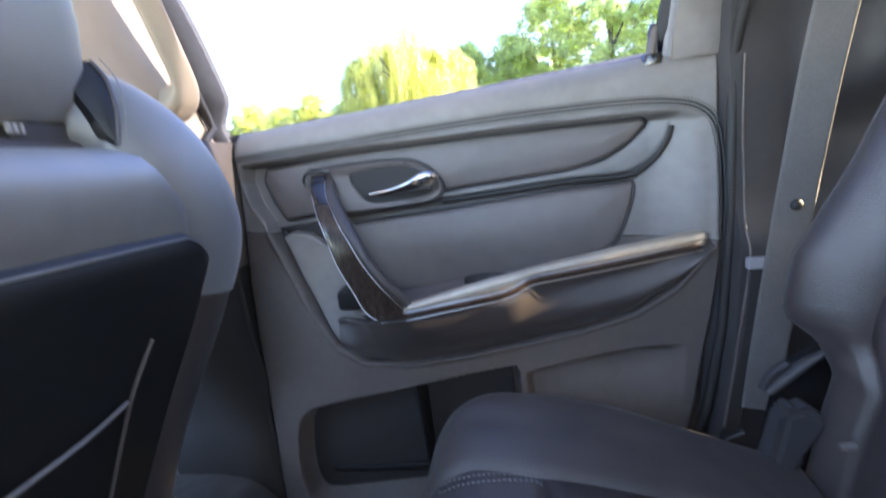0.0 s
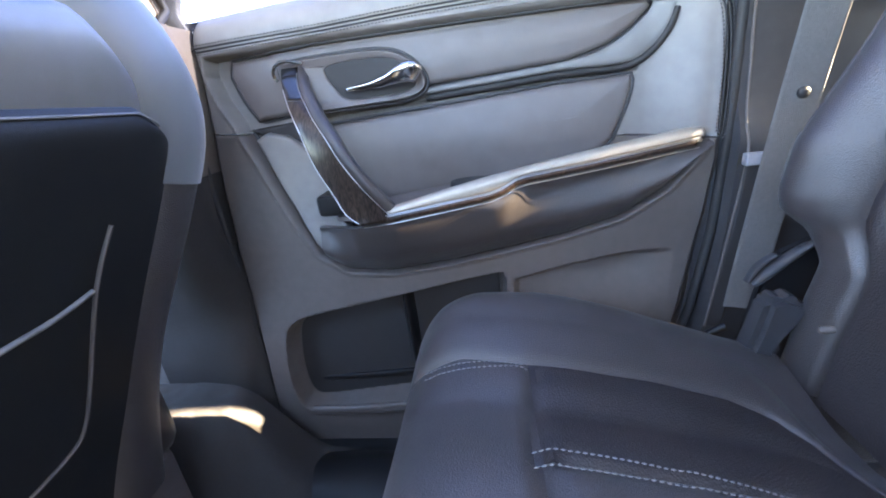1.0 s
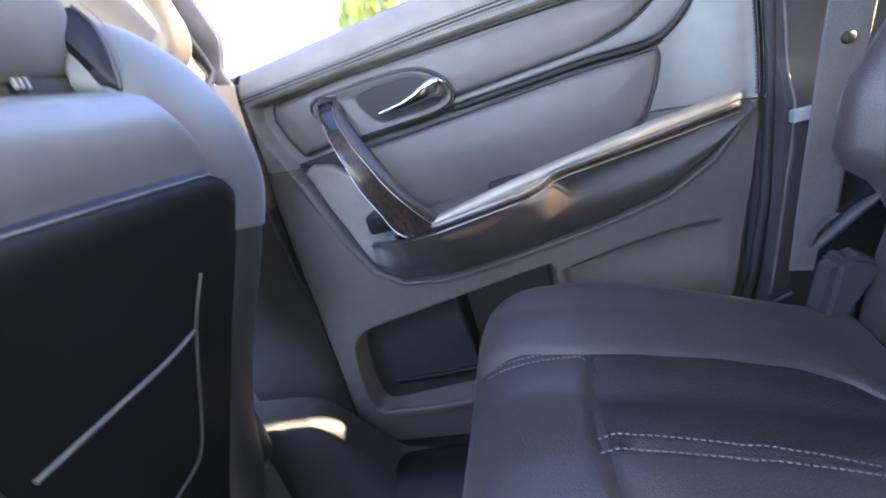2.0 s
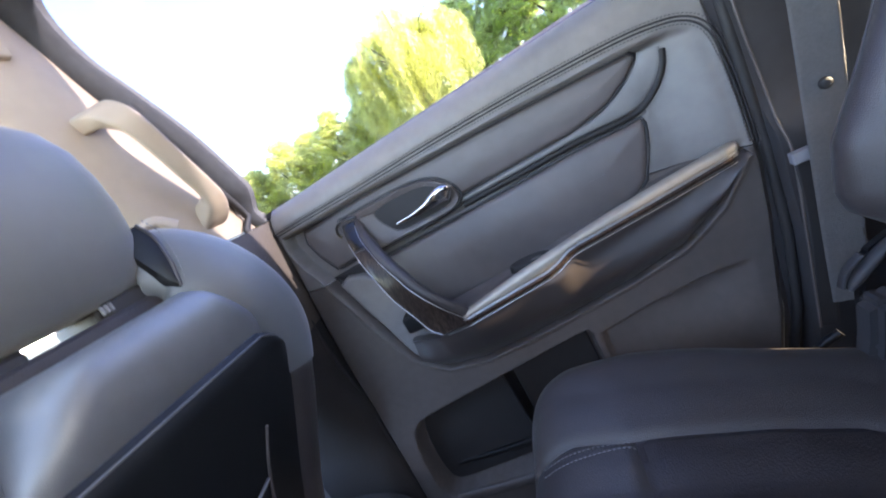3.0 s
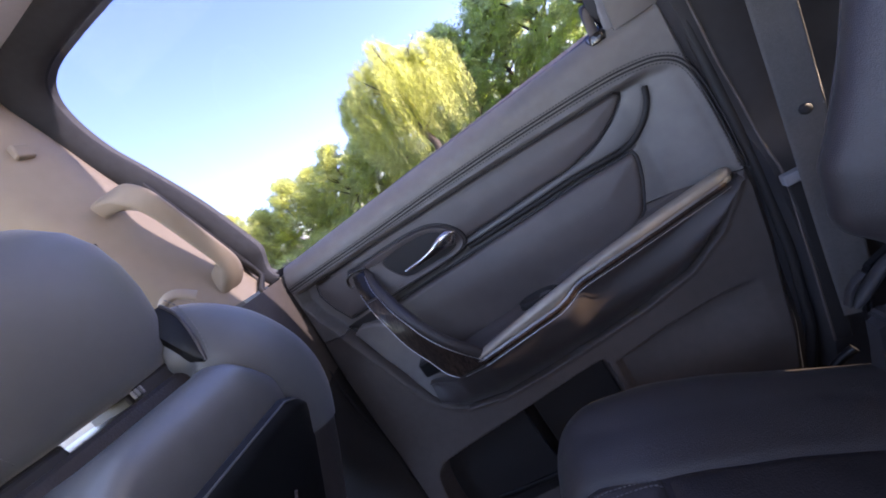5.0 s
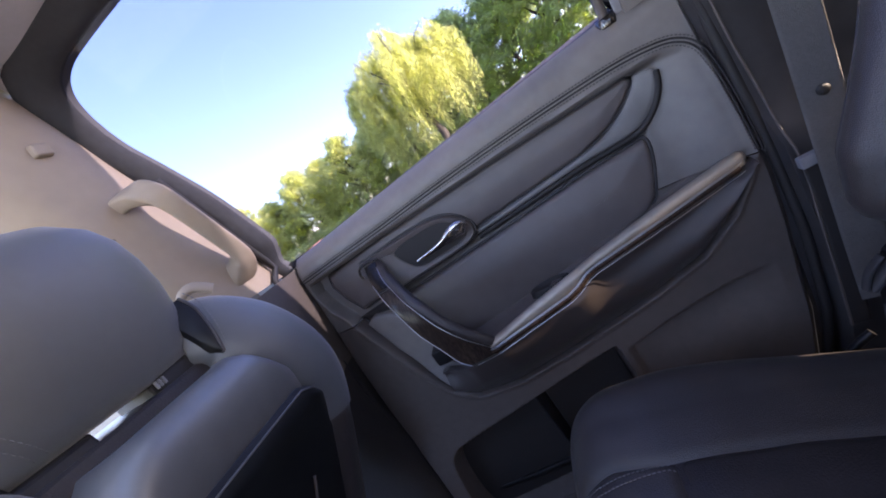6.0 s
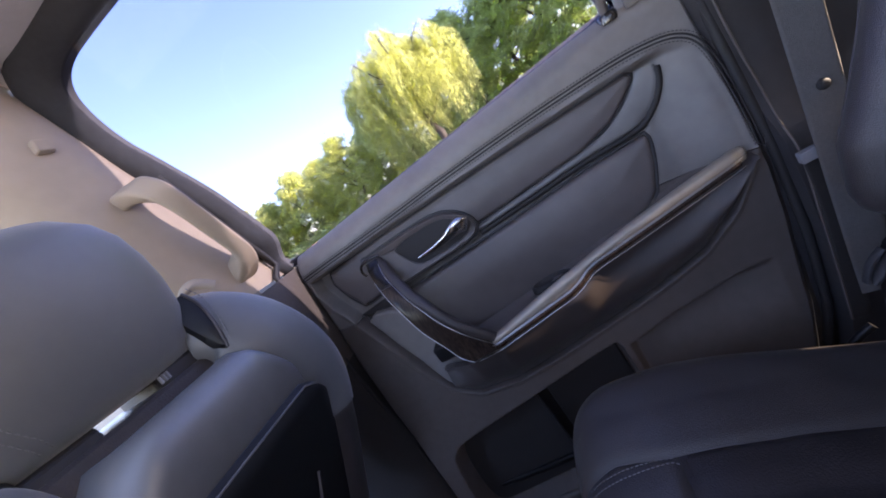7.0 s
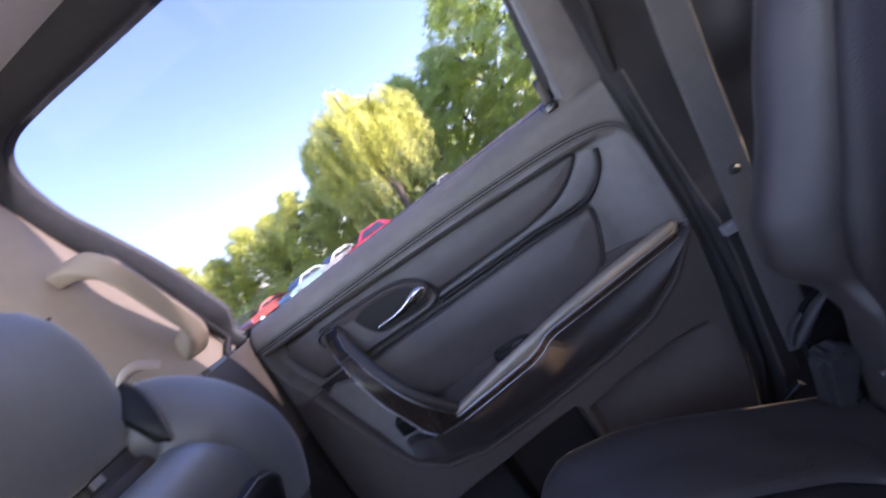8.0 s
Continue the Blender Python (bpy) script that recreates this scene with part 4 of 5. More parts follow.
for nm, lo, hi, vs, m in (("side_bolster", -1.5, -0.50, (0, 1), LEATHER), ("center_panel", -0.50, 9, (0.665, 0.962), LEATHER_B), ("front_roll", -0.50, 9, (0, 0.665), LEATHER), ("side_bolster", 9, 1.5, (0, 1), LEATHER)):
    own(seat, part(nm, sheet(nm, lambda a, v: cushion_fn(across(lo, hi, v) + (across(hi, lo, v) - across(lo, hi, v)) * a, v), 48, int(110 * (vs[1] - vs[0])), (0, 0, -0.02), (0, 1), vs), m))


def on_cushion(y, x0, x1, n=60, lift=0.0015):
    pts = []
    for k in range(n):
        x = x0 + (x1 - x0) * k / (n - 1)
        best = min(range(30, 121), key=lambda i: abs(PROF[i][0] - x))
        half = SW - 0.070 * step(0.60, 0.28, best / 120) - 0.03 * step(0.7, 1.0, best / 120)
        p = cushion_fn((y - SY) / half, best / 120)
        pts.append((x, y, p[2] + lift))
    return spline(pts[::4] + [pts[-1]], 80)


for y in (0.482, 0.470):
    own(seat, tagged(part("stitching", stitches("stitching", on_cushion(y, -0.095, 0.045), 0.007, 0.0048, 0.0009), THREAD), kind="stuff"))
for y in (0.322, 0.300):
    own(seat, tagged(part("stitching", stitches("stitching", on_cushion(y, 0.035, 0.31), 0.007, 0.0048, 0.0009), THREAD), kind="stuff"))
own(seat, part("piping", tube("piping", [cushion_fn(0.93, v) for v in np.linspace(0.15, 0.55, 40)], 0.0028, 6), PAD))
own(seat, part("seat_base", box("seat_base", (-0.06, 0.22, 0.385), (0.45, 0.65, 0.66), 0.03), PLASTIC, None, "dark plastic seat base"))

BZ = [0.70, 0.85, 0.95, 1.0, 1.07, 1.2, 1.35, 1.5, 1.56]
BX = [0.445, 0.462, 0.480, 0.495, 0.520, 0.567, 0.625, 0.685, 0.73]
WZ = [0.70, 0.90, 0.945, 0.975, 1.0, 1.07, 1.2, 1.35, 1.5, 1.56]
WX = [0.010, 0.008, 0.020, 0.060, 0.075, 0.088, 0.062, 0.045, 0.03, 0.0]


def back_fn(u, v):
    z = 0.72 + 0.82 * v
    s = max(-1, min(1, u))
    half = 0.238 + 0.014 * step(0.50, 0.70, v) - 0.025 * step(0.93, 1.0, v) - 0.05 * step(0.97, 0.90, z)
    y = SY + half * s
    wing = float(np.interp(z, WZ, WX)) * step(0.38, 0.80, abs(s))
    edge = max(0, abs(s) - 0.80) / 0.20
    back = 0.05 * (1 - math.sqrt(max(0, 1 - edge ** 2.2)))
    groove = 0.012 * math.exp(-((abs(s) - 0.54) / 0.03) ** 2)
    out = max(0, abs(u) - 1)
    topr = step(0.93, 1.0, v) ** 2 * 0.06
    return float(np.interp(z, BZ, BX)) - wing + back + groove + out * 0.2 + topr + 0.002 * noise.noise((y * 12, z * 12, 1)), y + math.copysign(0.003, u) * out, z


for nm, us, m in (("backrest_bolster", (-1.5, -0.54), LEATHER), ("backrest_center", (-0.54, 0.54), LEATHER_B), ("backrest_bolster", (0.54, 1.5), LEATHER)):
    own(seat, part(nm, sheet(nm, back_fn, int(40 * (us[1] - us[0])), 90, (0.06, 0, 0), us), m))
own(seat, part("headrest", rings("headrest", [[(0.76 + 0.055 * f * math.copysign(abs(math.cos(a)) ** 0.7, math.cos(a)), SY + 0.135 * f * math.copysign(abs(math.sin(a)) ** 0.7, math.sin(a)), z) for a in np.linspace(0, 2 * math.pi, 32, endpoint=False)]
    for z, f in ((1.585, 0.7), (1.60, 0.95), (1.65, 1.0), (1.73, 0.98), (1.765, 0.88), (1.785, 0.6))]), LEATHER))
for y in (SY - 0.06, SY + 0.06):
    own(seat, part("headrest_post", tube("headrest_post", [(0.735, y, 1.50), (0.755, y, 1.60)], 0.007), STEEL))
own(seat, part("piping", tube("piping", [back_fn(0.93, v) for v in np.linspace(0.36, 0.97, 50)], 0.0022, 6), LEATHER, None, "thin piped edge of the backrest"))
own(seat, part("recliner_plate", extrude("recliner_plate", [(0.40, 0.66, 0.70), (0.42, 0.66, 0.84), (0.44, 0.66, 0.90), (0.50, 0.66, 0.93), (0.50, 0.66, 0.70)], (0, -0.02, 0), 0.005), HARD, None, "black steel recliner plate"))
own(seat, part("recliner_cover", extrude("recliner_cover", [(0.402, 0.63, 0.848), (0.425, 0.63, 0.858), (0.452, 0.63, 0.848), (0.462, 0.63, 0.831), (0.452, 0.63, 0.806), (0.438, 0.63, 0.785), (0.427, 0.63, 0.762), (0.436, 0.63, 0.734), (0.417, 0.63, 0.696), (0.376, 0.63, 0.737), (0.390, 0.63, 0.781)], (0, -0.045, 0), 0.010), POST, None, "rounded plastic recliner cover"))
own(seat, part("recliner_lever", sweep("recliner_lever", spline([(0.402, 0.632, 0.858), (0.418, 0.630, 0.875), (0.450, 0.626, 0.908), (0.470, 0.622, 0.925)], 20), (0, 1, 0), [0.008, 0.010, 0.009, 0.006], [0.004, 0.007, 0.006, 0.003], 12, 3.0), POST, None, "grey folding lever"))
own(seat, part("recliner_lever", sweep("recliner_lever", spline([(0.396, 0.636, 0.860), (0.408, 0.636, 0.885), (0.428, 0.634, 0.905)], 14), (0, 1, 0), 0.007, [0.003, 0.004, 0.002], 10, 3.0), POST))
own(seat, part("belt_anchor", sweep("belt_anchor", [(0.355, 0.666, 0.738), (0.372, 0.666, 0.750), (0.392, 0.664, 0.762)], (0, 1, 0), 0.006, 0.007, 10), HARD))
own(seat, part("bolt", rings("bolt", [[(0.440 - h, 0.545 + r * math.cos(a), 0.828 + r * math.sin(a)) for a in np.linspace(0, 2 * math.pi, 14, endpoint=False)] for h, r in ((-0.02, 0.0055), (-0.004, 0.0055), (-0.002, 0.004), (-0.001, 0.002))]), PLASTIC, None, "small round bolt head"))

# ---- front passenger seat, seen from behind ----
front = thing("front_seat", "black leather front seat seen from behind, hard back panel", "car seat", (-0.5, 0.35, 0.4))
FY = 0.352


def fx(z):
    return -0.362 + 0.46 * (z - 1.25)


def shell_fn(u, v):
    z = 0.55 + 0.765 * v
    half = float(np.interp(z, [0.55, 0.8, 1.0, 1.10, 1.18, 1.24, 1.28, 1.315], [0.200, 0.208, 0.212, 0.212, 0.196, 0.160, 0.125, 0.095]))
    s = max(-1, min(1, u))
    edge = max(0, abs(s) - 0.6) / 0.4
    back = 0.075 * (1 - math.sqrt(max(0, 1 - edge ** 2.4)))
    roll = 0.060 * (1 - math.sqrt(max(0, 1 - min(1, max(0, (v - 0.875) / 0.125)) ** 2)))
    out = max(0, abs(u) - 1)
    return fx(z) - back - roll - out * 0.12, FY + half * s * (1.22 if s < 0 else 1.0), z


own(front, part("back_shell", sheet("back_shell", shell_fn, 70, 70, (-0.03, 0, 0), (-1.5, 1.5)), SHELL, None, "smooth dark seat back cover, tone raised for its highlight"))


def hard_panel_fn(u, v):
    z = 0.62 + 0.594 * v
    s = 2 * u - 1
    half = 0.150 + 0.03 * step(0.2, 0.8, v) - 0.02 * step(0.9, 1.0, v)
    edge = max(0, abs(s) - 0.75) / 0.25
    topr = 0.018 * (1 - math.sqrt(max(0, 1 - step(0.93, 1.0, v) ** 2)))
    return fx(z) + 0.020 - 0.020 * (1 - math.sqrt(max(0, 1 - edge ** 2.5))) - topr, FY - 0.006 + half * s * (1.38 if s < 0 else 1.0), z - 0.004 * s - 0.02 * edge * step(0.9, 1, v)


own(front, part("hard_panel", sheet("hard_panel", hard_panel_fn, 50, 60, (-0.02, 0, 0)), PANEL, None, "hard plastic back panel, tone lowered for shade"))
# highlight of the panel's top edge, added as a thin pale tube
own(front, part("panel_edge", tube("panel_edge", [Vector(hard_panel_fn(u, 0.985)) + Vector((0.002, 0, 0.001)) for u in np.linspace(0.03, 0.97, 40)], 0.0016, 8), SATIN, None, "pale bead standing in for the highlight on the panel's edge"))
own(front, part("pocket_cord", tube("pocket_cord", spline([(-0.428, 0.18, 1.012), (-0.429, 0.29, 1.016), (-0.436, 0.345, 1.016), (-0.440, 0.394, 1.022)], 30), 0.003, 8), SATIN, None, "grey elastic pocket cord"))
own(front, part("pocket_edge", tube("pocket_edge", spline([(-0.410, 0.419, 1.09), (-0.441, 0.398, 1.02), (-0.504, 0.388, 0.884), (-0.528, 0.382, 0.835), (-0.541, 0.368, 0.812), (-0.544, 0.312, 0.80), (-0.546, 0.22, 0.79)], 50), 0.0026, 8), PLASTIC, None, "raised edge of the map pocket"))
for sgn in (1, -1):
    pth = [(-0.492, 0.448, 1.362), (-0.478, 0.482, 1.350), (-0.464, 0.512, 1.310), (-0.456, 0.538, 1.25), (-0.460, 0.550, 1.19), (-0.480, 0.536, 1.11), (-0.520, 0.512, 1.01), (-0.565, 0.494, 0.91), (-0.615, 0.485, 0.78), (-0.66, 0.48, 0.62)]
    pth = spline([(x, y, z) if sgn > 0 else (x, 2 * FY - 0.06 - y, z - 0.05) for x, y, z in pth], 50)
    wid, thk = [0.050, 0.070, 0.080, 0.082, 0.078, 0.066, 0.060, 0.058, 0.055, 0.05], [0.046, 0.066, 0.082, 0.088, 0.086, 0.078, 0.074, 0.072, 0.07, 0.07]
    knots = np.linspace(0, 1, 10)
    # lower half takes the darker leather to paint in its shade
    for nm, a, b, m, lab in (("side_bolster", 0, 26, FRONT, "padded leather side bolster"), ("side_shield", 24, 49, LEATHER, "lower side bolster, darker leather standing in for shade")):
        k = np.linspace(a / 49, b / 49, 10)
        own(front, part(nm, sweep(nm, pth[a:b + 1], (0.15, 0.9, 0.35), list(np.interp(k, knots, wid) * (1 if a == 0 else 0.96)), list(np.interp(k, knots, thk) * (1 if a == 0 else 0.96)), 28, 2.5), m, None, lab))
    rim = spline([(-0.446, 0.474, 1.424), (-0.430, 0.473, 1.399), (-0.414, 0.458, 1.361), (-0.412, 0.446, 1.322)], 24)
    inner = spline([(-0.468, 0.440, 1.420), (-0.453, 0.437, 1.402), (-0.438, 0.423, 1.365), (-0.432, 0.412, 1.330)], 24)
    inner = rim + (inner - rim) * (1 - 0.97 * np.linspace(0, 1, 24)[:, None] ** 2.2)
    if sgn < 0:
        for edge_line in (rim, inner):
            edge_line[:, 1] = 2 * FY - 0.06 - edge_line[:, 1]
            edge_line[:, 2] -= 0.06
    own(front, part("gusset", sheet("gusset", lambda u, v: rim[int(round(v * 23))] * (1 - u) + inner[int(round(v * 23))] * u + Vector((0.003 * math.sin(math.pi * u), 0, 0)), 8, 23, (-0.03, 0, -0.01)), HARD, None, "dark cloth gusset beside the headrest"))
    own(front, part("piping", tube("piping", rim, 0.0028, 8), LEATHER))
    own(front, tagged(part("stitching", stitches("stitching", [(x + 0.004, y + sgn * 0.009, z + 0.004) for x, y, z in rim], 0.007, 0.005, 0.0009), THREAD), kind="stuff"))
own(front, part("headrest", rings("headrest", [[(-0.482 + 0.14 * (z - 1.45) + 0.070 * f * math.copysign(abs(math.cos(a)) ** 0.75, math.cos(a)), 0.325 + 0.153 * g * math.copysign(abs(math.sin(a)) ** 0.8, math.sin(a)), z) for a in np.linspace(0, 2 * math.pi, 48, endpoint=False)]
    for z, f, g in ((1.346, 0.50, 0.76), (1.352, 0.74, 0.88), (1.370, 0.90, 0.95), (1.41, 1.0, 1.0), (1.46, 1.03, 1.01), (1.50, 1.0, 0.975), (1.535, 0.93, 0.90), (1.562, 0.80, 0.76), (1.582, 0.58, 0.52), (1.59, 0.25, 0.24))]), FRONT, None, "large rounded leather headrest"))
for y in (0.265, 0.385):
    own(front, part("headrest_post", tube("headrest_post", [(-0.49, y, 1.30), (-0.475, y, 1.38)], 0.007), CHROME))
    own(front, part("post_sleeve", box("post_sleeve", (-0.505, y - (0.020 if y > 0.3 else 0.065), 1.315), (-0.462, y + 0.022, 1.347), 0.006), SEAL))
own(front, part("top_pad", box("top_pad", (-0.60, 0.13, 1.20), (-0.445, 0.50, 1.332), 0.012), LEATHER_B, None, "padded top edge under the headrest"))
# added filler blocks that close and blacken the gap beside the posts
for ya, yb, zt in ((0.14, 0.284, 1.3445), (0.372, 0.47, 1.352)):
    own(front, part("headrest_skirt", box("headrest_skirt", (-0.56, ya, 1.30), (-0.452, yb, zt), 0.010), SEAL, None, "black filler block added to darken the gap under the headrest"))
for k in range(3):
    own(front, part("guide_rib", box("guide_rib", (-0.4525, 0.366 + 0.006 * k, 1.336), (-0.4475, 0.369 + 0.006 * k, 1.347), 0.0008, 1), CLIP, None, "pale rib of the headrest guide"))


def head_x(y, z):
    """The rear face of the headrest."""
    g = float(np.interp(z, [1.346, 1.352, 1.370, 1.41, 1.46], [0.76, 0.88, 0.95, 1.0, 1.01]))
    f = float(np.interp(z, [1.346, 1.352, 1.370, 1.41, 1.46], [0.50, 0.74, 0.90, 1.0, 1.03]))
    sn = min(0.999, abs((y - 0.325) / (0.153 * g))) ** (1 / 0.8)
    return -0.482 + 0.14 * (z - 1.45) + 0.070 * f * math.sqrt(1 - sn * sn) ** 0.75


for dy in (0.0, 0.011):
    row = [(head_x(y + dy, z) + 0.001, y + dy, z) for y, z in zip(np.linspace(0.186, 0.232, 16), np.linspace(1.43, 1.352, 16))]
    own(front, tagged(part("stitching", stitches("stitching", row, 0.007, 0.005, 0.0009), THREAD), kind="stuff"))
own(front, part("seat_cushion", box("seat_cushion", (-1.15, 0.12, 0.60), (-0.62, 0.60, 0.80), 0.05, 4), LEATHER))
own(front, part("seat_base", box("seat_base", (-1.1, 0.16, 0.385), (-0.62, 0.56, 0.62), 0.02), PLASTIC))

# floor cover beside the front seat and the door sill
def hump_fn(u, v):
    """The foot of the post: a rounded block whose rear shoulder slopes down towards the sill."""
    x, y = -0.98 + 0.66 * u, 0.46 + 0.30 * v
    rear = step(-0.40, -0.60, x + 0.25 * (y - 0.66))
    side = step(0.575, 0.665, y + 0.10 * step(-0.66, -0.78, x))
    top = rear * side * (0.205 + 0.012 * step(-0.60, -0.70, x))
    return x, y, 0.388 + top + 0.03 * step(-0.33, -0.50, x) * step(0.52, 0.60, y) * (1 - rear * side) + 0.003 * noise.noise((20 * u, 12 * v, 2))


# hump in the darker taupe, so its shade is in the colour
tagged(part("floor_hump", sheet("floor_hump", hump_fn, 80, 48, (0, 0, -0.01)), TAUPE_SHADE), "taupe hump at the foot of the door post, darkened for shade", "floor cover", kind="structure")
# added out of view to stop low sun from reaching the sill
tagged(part("wheel_arch", box("wheel_arch", (0.62, 0.69, 0.39), (1.45, 0.80, 0.95), 0.06, 5), CARPET), "unseen carpeted block behind the second row, keeps sun off the sill", "wheel arch", kind="structure")
tagged(part("door_sill", sheet("door_sill", lambda u, v: (-0.60 + 1.0 * u, 0.60 + 0.20 * v, 0.388 + 0.030 * math.sin(math.pi * min(1, v * 1.3)) ** 0.5), 30, 16, (0, 0, -0.01)), HARD), "dark plastic door sill plate", "door sill", kind="structure")

# ---- outside: car park, parked cars, trees ----
tagged(part("ground", sheet("ground", lambda u, v: (-900 + 1800 * u, -900 + 1800 * v, 0), 40, 40, (0, 0, -0.5)), ASPHALT), "grey asphalt car park reaching far out", "ground", kind="structure")
tagged(part("lawn", sheet("lawn", lambda u, v: (-300 + 600 * u, 34 + 260 * v, 0.03 + 0.05 * noise.noise((60 * u, 30 * v, 0))), 80, 40, (0, 0, -0.2)), GRASS), "mown grass behind the car park", "lawn", kind="structure")
rng = np.random.default_rng(5)


def leaves_mesh(name, centres, size, aspect=1.6, droop=0.0):
    """Small leaf sprays: bent quads round the given centres."""
    n = len(centres)
    a = rng.normal(size=(n, 3))
    a[:, 2] -= droop
    a /= np.linalg.norm(a, axis=1)[:, None]
    b = np.cross(a, rng.normal(size=(n, 3)))
    b /= np.linalg.norm(b, axis=1)[:, None]
    sz = size * rng.uniform(0.6, 1.3, size=(n, 1))
    v = np.empty((n, 4, 3))
    v[:, 0], v[:, 2] = centres - a * sz * aspect, centres + a * sz * aspect
    v[:, 1], v[:, 3] = centres + b * sz * 0.6, centres - b * sz * 0.6
    me = bpy.data.meshes.new(name)
    me.from_pydata(v.reshape(-1, 3).tolist(), [], np.arange(4 * n).reshape(-1, 4).tolist())
    return me


def trunk_mesh(name, h, r, limbs, spread):
    verts, faces = [], []

    def limb(p, q, r0, r1, sides=8):
        p, q = Vector(p), Vector(q)
        t = (q - p).normalized()
        e1 = t.orthogonal().normalized()
        e2 = t.cross(e1)
        k0 = len(verts)
        for j in range(5):
            c = p.lerp(q, j / 4) + (Vector(rng.normal(size=3)) * 0.04 * (q - p).length if 0 < j < 4 else Vector((0, 0, 0)))
            rr = r0 + (r1 - r0) * j / 4
            for s in range(sides):
                w = 2 * math.pi * s / sides
                verts.append(c + (e1 * math.cos(w) + e2 * math.sin(w)) * rr)
        for j in range(4):
            for s in range(sides):
                a, b = k0 + j * sides + s, k0 + j * sides + (s + 1) % sides
                faces.append((a, b, b + sides, a + sides))

    limb((0, 0, -0.1), (0, 0, h * 0.75), r, r * 0.4)
    for k in range(limbs):
        w = 2 * math.pi * k / limbs + rng.uniform(-0.4, 0.4)
        z0 = h * rng.uniform(0.25, 0.6)
        limb((0, 0, z0), (spread * 0.7 * math.cos(w), spread * 0.7 * math.sin(w), z0 + h * rng.uniform(0.15, 0.35)), r * 0.4, r * 0.08, 6)
    return smooth_mesh(name, verts, faces, 60)


def leafy_tree(x, y, h, r, material, label, n=36000, leaf=0.080, low=0.02):
    tr = thing("tree", label, "tree", (x, y, 0), group="trees behind the car park")
    own(tr, part("trunk", trunk_mesh("trunk", h, 0.025 * h, 9, r), BARK))
    tr.children[0].matrix_world = Matrix.Translation((x, y, 0))
    blobs = []
    for k in range(260):
        z = rng.uniform(low, 1.0)
        w = rng.uniform(0, 2 * math.pi)
        rr = r * math.sin(math.pi * min(0.97, 0.18 + 0.78 * z)) ** 0.7 * rng.uniform(0.2, 1.0)
        blobs.append((rr * math.cos(w), rr * math.sin(w), z * h, rng.uniform(0.09, 0.20) * r))
    per = n // len(blobs)
    cs = []
    for bx, by, bz, br in blobs:
        d = rng.normal(size=(per, 3))
        d /= np.linalg.norm(d, axis=1)[:, None]
        cs.append(np.array([bx, by, bz]) + d * br * (0.25 + np.abs(rng.normal(0.0, 0.75, size=(per, 1)))) * np.array([1, 1, 0.8]))
    c = np.vstack(cs)
    c = c[c[:, 2] > 0.3]
    cr = part("crown", leaves_mesh("crown", c, leaf), material)
    own(tr, cr)
    cr.matrix_world = Matrix.Translation((x, y, 0))
    return tr


def willow_tree(x, y, h, r):
    tr = thing("tree", "tall weeping willow with hanging yellow-green strands", "tree", (x, y, 0), group="trees behind the car park")
    own(tr, part("trunk", trunk_mesh("trunk", h, 0.03 * h, 12, r), BARK))
    tr.children[0].matrix_world = Matrix.Translation((x, y, 0))
    cs = []
    tops = [(0.0, 0.0, 1.0, 0.34), (-0.50, 0.0, 0.95, 0.34), (0.34, 0.1, 0.86, 0.40), (0.66, 0.0, 0.84, 0.34), (-0.15, -0.35, 0.86, 0.55), (0.2, 0.4, 0.80, 0.55), (-0.78, -0.1, 0.82, 0.24), (0.35, -0.2, 0.70, 0.6), (-0.4, -0.2, 0.68, 0.55), (0.0, 0.0, 0.55, 0.85)]
    for ox, oy, oz, orr in tops:
        for s in range(40):
            w, q = rng.uniform(0, 2 * math.pi), math.sqrt(rng.uniform(0.02, 1))
            tx, ty = ox * r + orr * r * q * math.cos(w), oy * r + orr * r * q * math.sin(w)
            tz = h * oz * (1 - 0.20 * q * q) - rng.uniform(0, 0.9)
            for k in range(9):
                px, py, pz = np.array((tx, ty, tz)) + rng.normal(size=3) * (0.16, 0.16, 0.25)
                length = rng.uniform(0.10, 0.36) * h
                m = int(length / 0.12)
                t = np.arange(m)[:, None] / m
                sway = rng.normal(size=2) * 0.22
                out = 0.9 * np.minimum(1, 4 * t) * (1 - 0.4 * t)
                cs.append(np.hstack([px + sway[0] * t + out * 0.5 * math.cos(w), py + sway[1] * t + out * 0.5 * math.sin(w), pz + 0.5 * out - length * t ** 1.2]) + rng.normal(size=(m, 3)) * 0.055)
    c = np.vstack(cs)
    c = c[c[:, 2] > 0.5]
    cr = part("crown", leaves_mesh("crown", c, 0.036, 5.2, 3.4), LEAF_W)
    own(tr, cr)
    cr.matrix_world = Matrix.Translation((x, y, 0))
    return tr


def polar(az, d):
    return d * math.sin(radians(az)), d * math.cos(radians(az))


for az, d, h, r in ((-48, 50, 9.0, 3.6), (-43, 48, 9.2, 3.4), (-38.4, 45, 8.3, 2.8), (-35.0, 48, 7.6, 3.0), (-30.4, 46, 8.9, 3.4), (-27.0, 48, 8.6, 3.2), (-23.2, 44, 8.8, 3.2), (-19.0, 46, 8.4, 3.4), (-15, 47, 8.4, 3.2), (-9.5, 50, 8.0, 3.6), (-4.0, 50, 9.2, 3.8)):
    leafy_tree(*polar(az, d), h, r, LEAF, "leafy green tree in sunlight behind the car park")
willow_tree(*polar(-10.5, 37), 12.8, 5.2)
for az, d, h, r in ((-2.5, 46, 12.6, 3.6), (3.0, 47, 13.0, 4.0), (8.0, 46, 17.0, 4.4), (14.5, 44, 17, 5.0), (22, 45, 17, 5.0), (30, 46, 15, 5.0)):
    leafy_tree(*polar(az, d), h, r, LEAF_D, "tall dark green leafy tree behind the car park", 44000, 0.11)
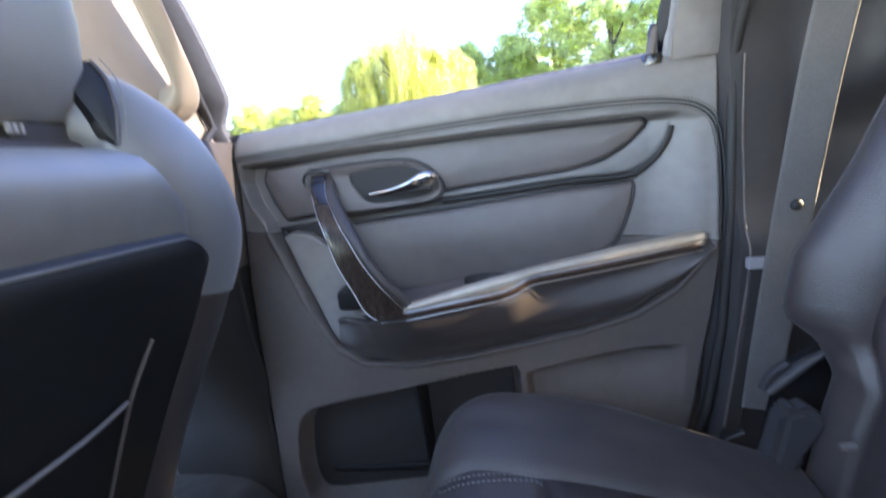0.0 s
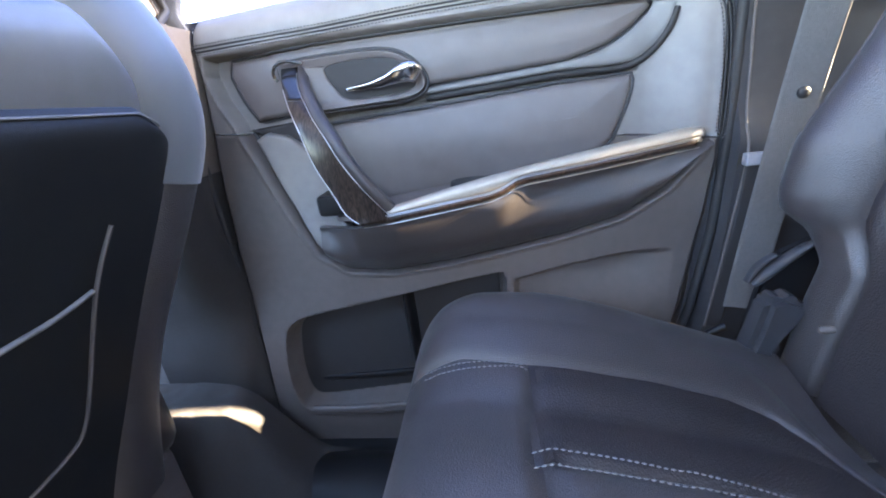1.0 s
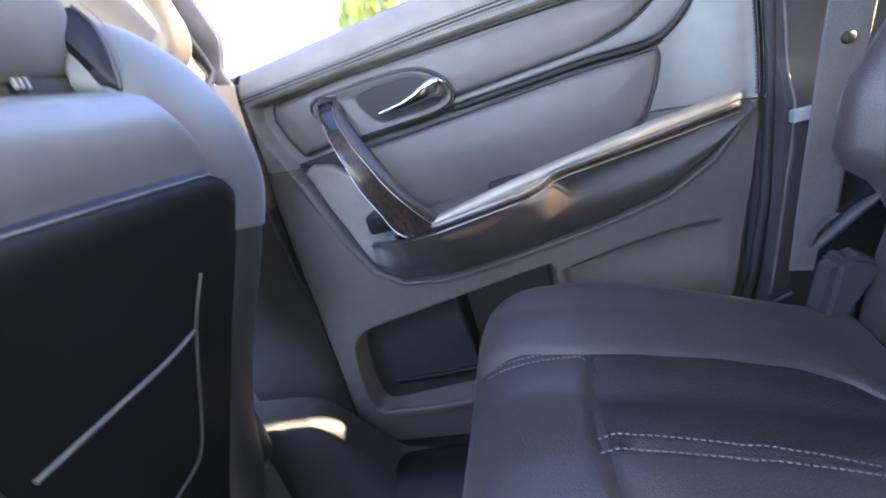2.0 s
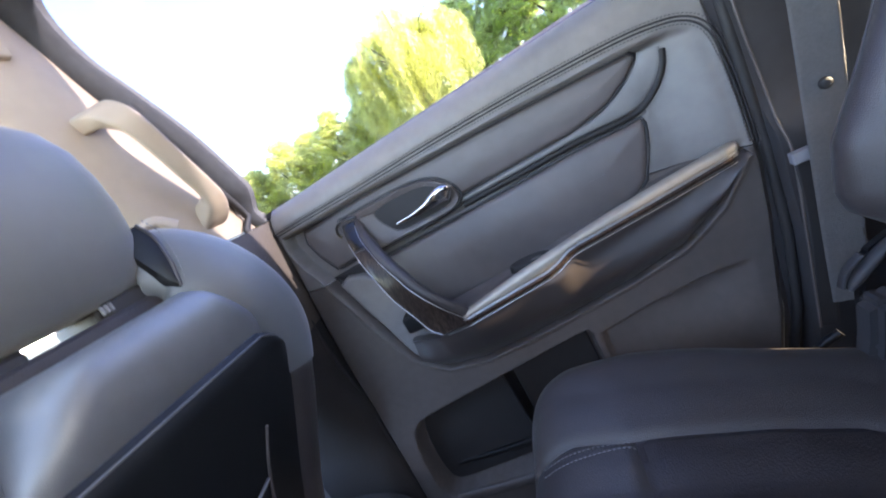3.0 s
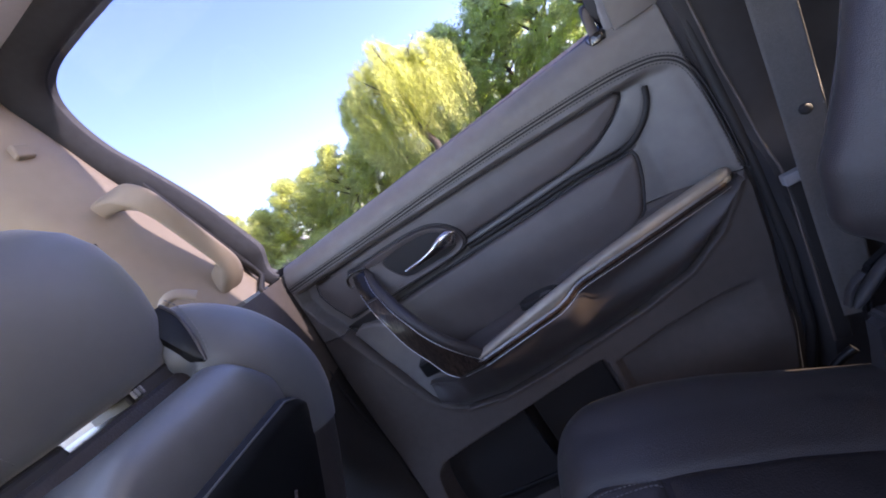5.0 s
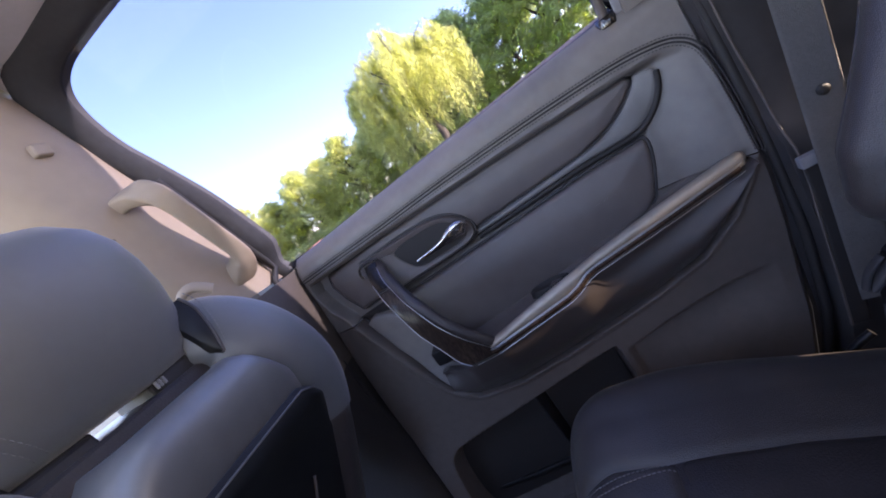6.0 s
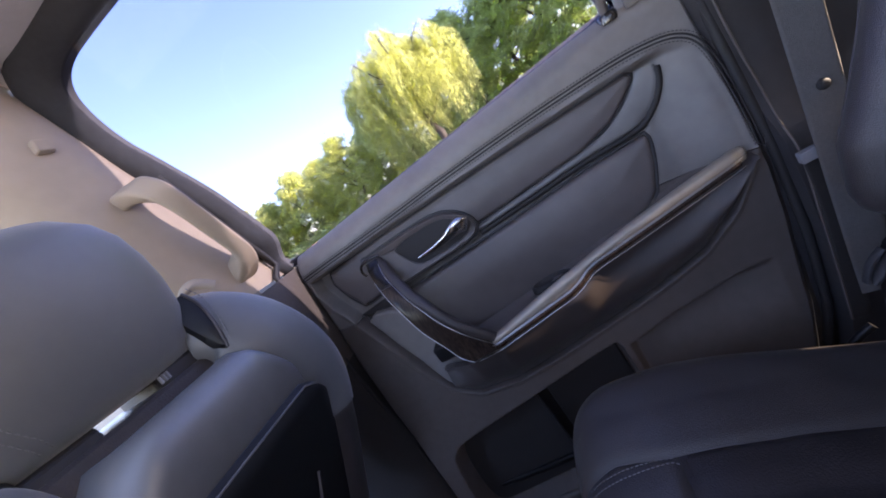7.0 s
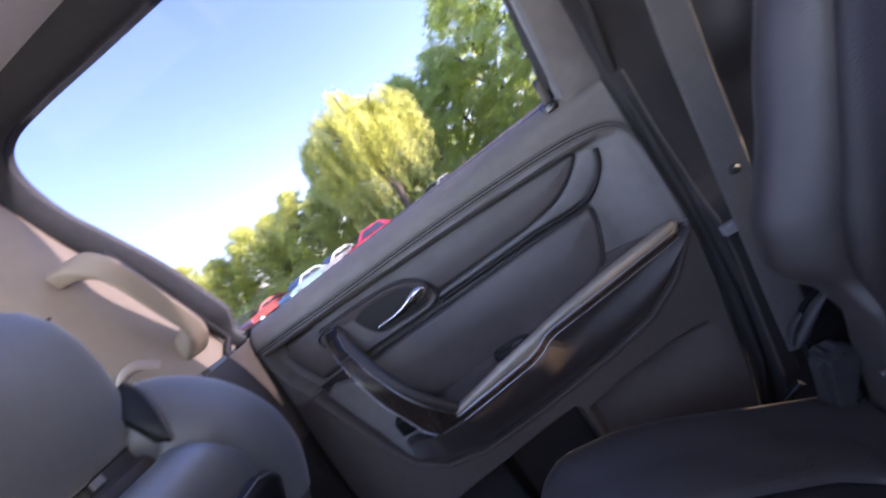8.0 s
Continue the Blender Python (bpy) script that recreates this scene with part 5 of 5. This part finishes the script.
bush_c = []
for k in range(90):
    az = rng.uniform(-52, 32)
    bx, by = polar(az, rng.uniform(40, 43))
    d = rng.normal(size=(110, 3))
    d /= np.linalg.norm(d, axis=1)[:, None]
    bush_c.append(np.array([bx, by, rng.uniform(0.5, 1.6)]) + d * np.array([1.1, 1.0, 0.9]) * rng.uniform(0.6, 1.1, size=(110, 1)))
bushes = np.vstack(bush_c)
tagged(part("shrubs", leaves_mesh("shrubs", bushes[bushes[:, 2] > 0.02], 0.12), LEAF), "low yellow-green shrubs along the grass", "shrubs", kind="stuff")


def parked_car(x, y, turn, colour, label, tall=1.0):
    paint = mat("car_paint", colour, 0.25, 0.0, vary=0.04, coat=1.0, bump=0)
    c = thing("parked_car", label, "car", (0, 0, 0), group="cars in the car park")
    side = [(-2.2, 0.35), (-2.25, 0.62), (-2.1, 0.80), (-1.2, 0.93), (-0.6, 0.98), (1.5, 1.0), (2.1, 0.95), (2.2, 0.6), (2.15, 0.35)]
    own(c, part("body", rings("body", [[(px * f, w, 0.62 + (pz - 0.62) * g) for px, pz in resample(side, 40)] for w, f, g in ((-0.88, 0.90, 0.8), (-0.92, 0.97, 0.95), (-0.90, 1.0, 1.0), (0.90, 1.0, 1.0), (0.92, 0.97, 0.95), (0.88, 0.90, 0.8))], angle=35), paint))
    top = 1.46 * tall
    cab = [(-1.15, 0.93), (-0.45, top - 0.05), (0.2, top), (1.2, top - 0.03), (1.85, 0.98)]
    own(c, part("roof", rings("roof", [[(px * f, w * (1 - 0.16 * max(0, pz - 0.95) / 0.5), pz) for px, pz in resample(cab, 40)] for w, f in ((-0.84, 0.98), (-0.80, 1.0), (0.80, 1.0), (0.84, 0.98))], angle=35), paint))
    for sgn in (-1, 1):
        for x0, x1, t0, t1 in ((-0.78, 0.25, -0.30, 0.25), (0.33, 1.35, 0.33, 1.05)):
            q = [(x0, 0.846, 1.0), (x1, 0.846, 1.0), (t1, 0.725, top - 0.12), (t0, 0.725, top - 0.12)]
            own(c, part("side_window", extrude("side_window", [(a, sgn * b, d) for a, b, d in q], (0, sgn * 0.012, 0)), TINT))
        for wx in (-1.35, 1.35):
            wh = part("wheel", rings("wheel", [[(wx + r * math.cos(a), sgn * yy, 0.32 + r * math.sin(a)) for a in np.linspace(0, 2 * math.pi, 24, endpoint=False)] for yy, r in ((0.74, 0.27), (0.74, 0.32), (0.93, 0.32), (0.94, 0.28))]), TYRE)
            own(c, wh)
            rim = part("rim", rings("rim", [[(wx + r * math.cos(a), sgn * yy, 0.32 + r * math.sin(a)) for a in np.linspace(0, 2 * math.pi, 16, endpoint=False)] for yy, r in ((0.93, 0.21), (0.95, 0.20), (0.945, 0.05))]), STEEL)
            rim.parent = wh
    own(c, part("windscreen", extrude("windscreen", [(-1.06, -0.70, 1.0), (-1.06, 0.70, 1.0), (-0.52, 0.62, top - 0.12), (-0.52, -0.62, top - 0.12)], (-0.02, 0, 0.02)), TINT))
    own(c, part("rear_window", extrude("rear_window", [(1.80, -0.68, 1.03), (1.80, 0.68, 1.03), (1.32, 0.60, top - 0.12), (1.32, -0.60, top - 0.12)], (0.02, 0, 0.02)), TINT))
    c.matrix_world = pose(x, y, 0, 0, 0, turn)
    return c


for az, d, turn, col, lab, tl in ((-17.3, 30, 35, (0.34, 0.015, 0.025), "bright red parked hatchback with dark windows", 1.04), (-22.6, 34, 60, (0.16, 0.17, 0.18), "white parked car with dark windows", 0.97),
        (-27.6, 32, 65, (0.12, 0.20, 0.20), "pale teal parked car with dark windows", 0.98), (-33.4, 37, 70, (0.24, 0.045, 0.04), "dull red parked car with dark windows", 0.95),
        (-36.4, 41, 60, (0.20, 0.19, 0.15), "cream parked car with dark windows", 1.0), (-5.5, 34, 60, (0.18, 0.19, 0.18), "white parked car with dark windows", 1.02)):
    parked_car(*polar(az, d), turn, col, lab, tl)
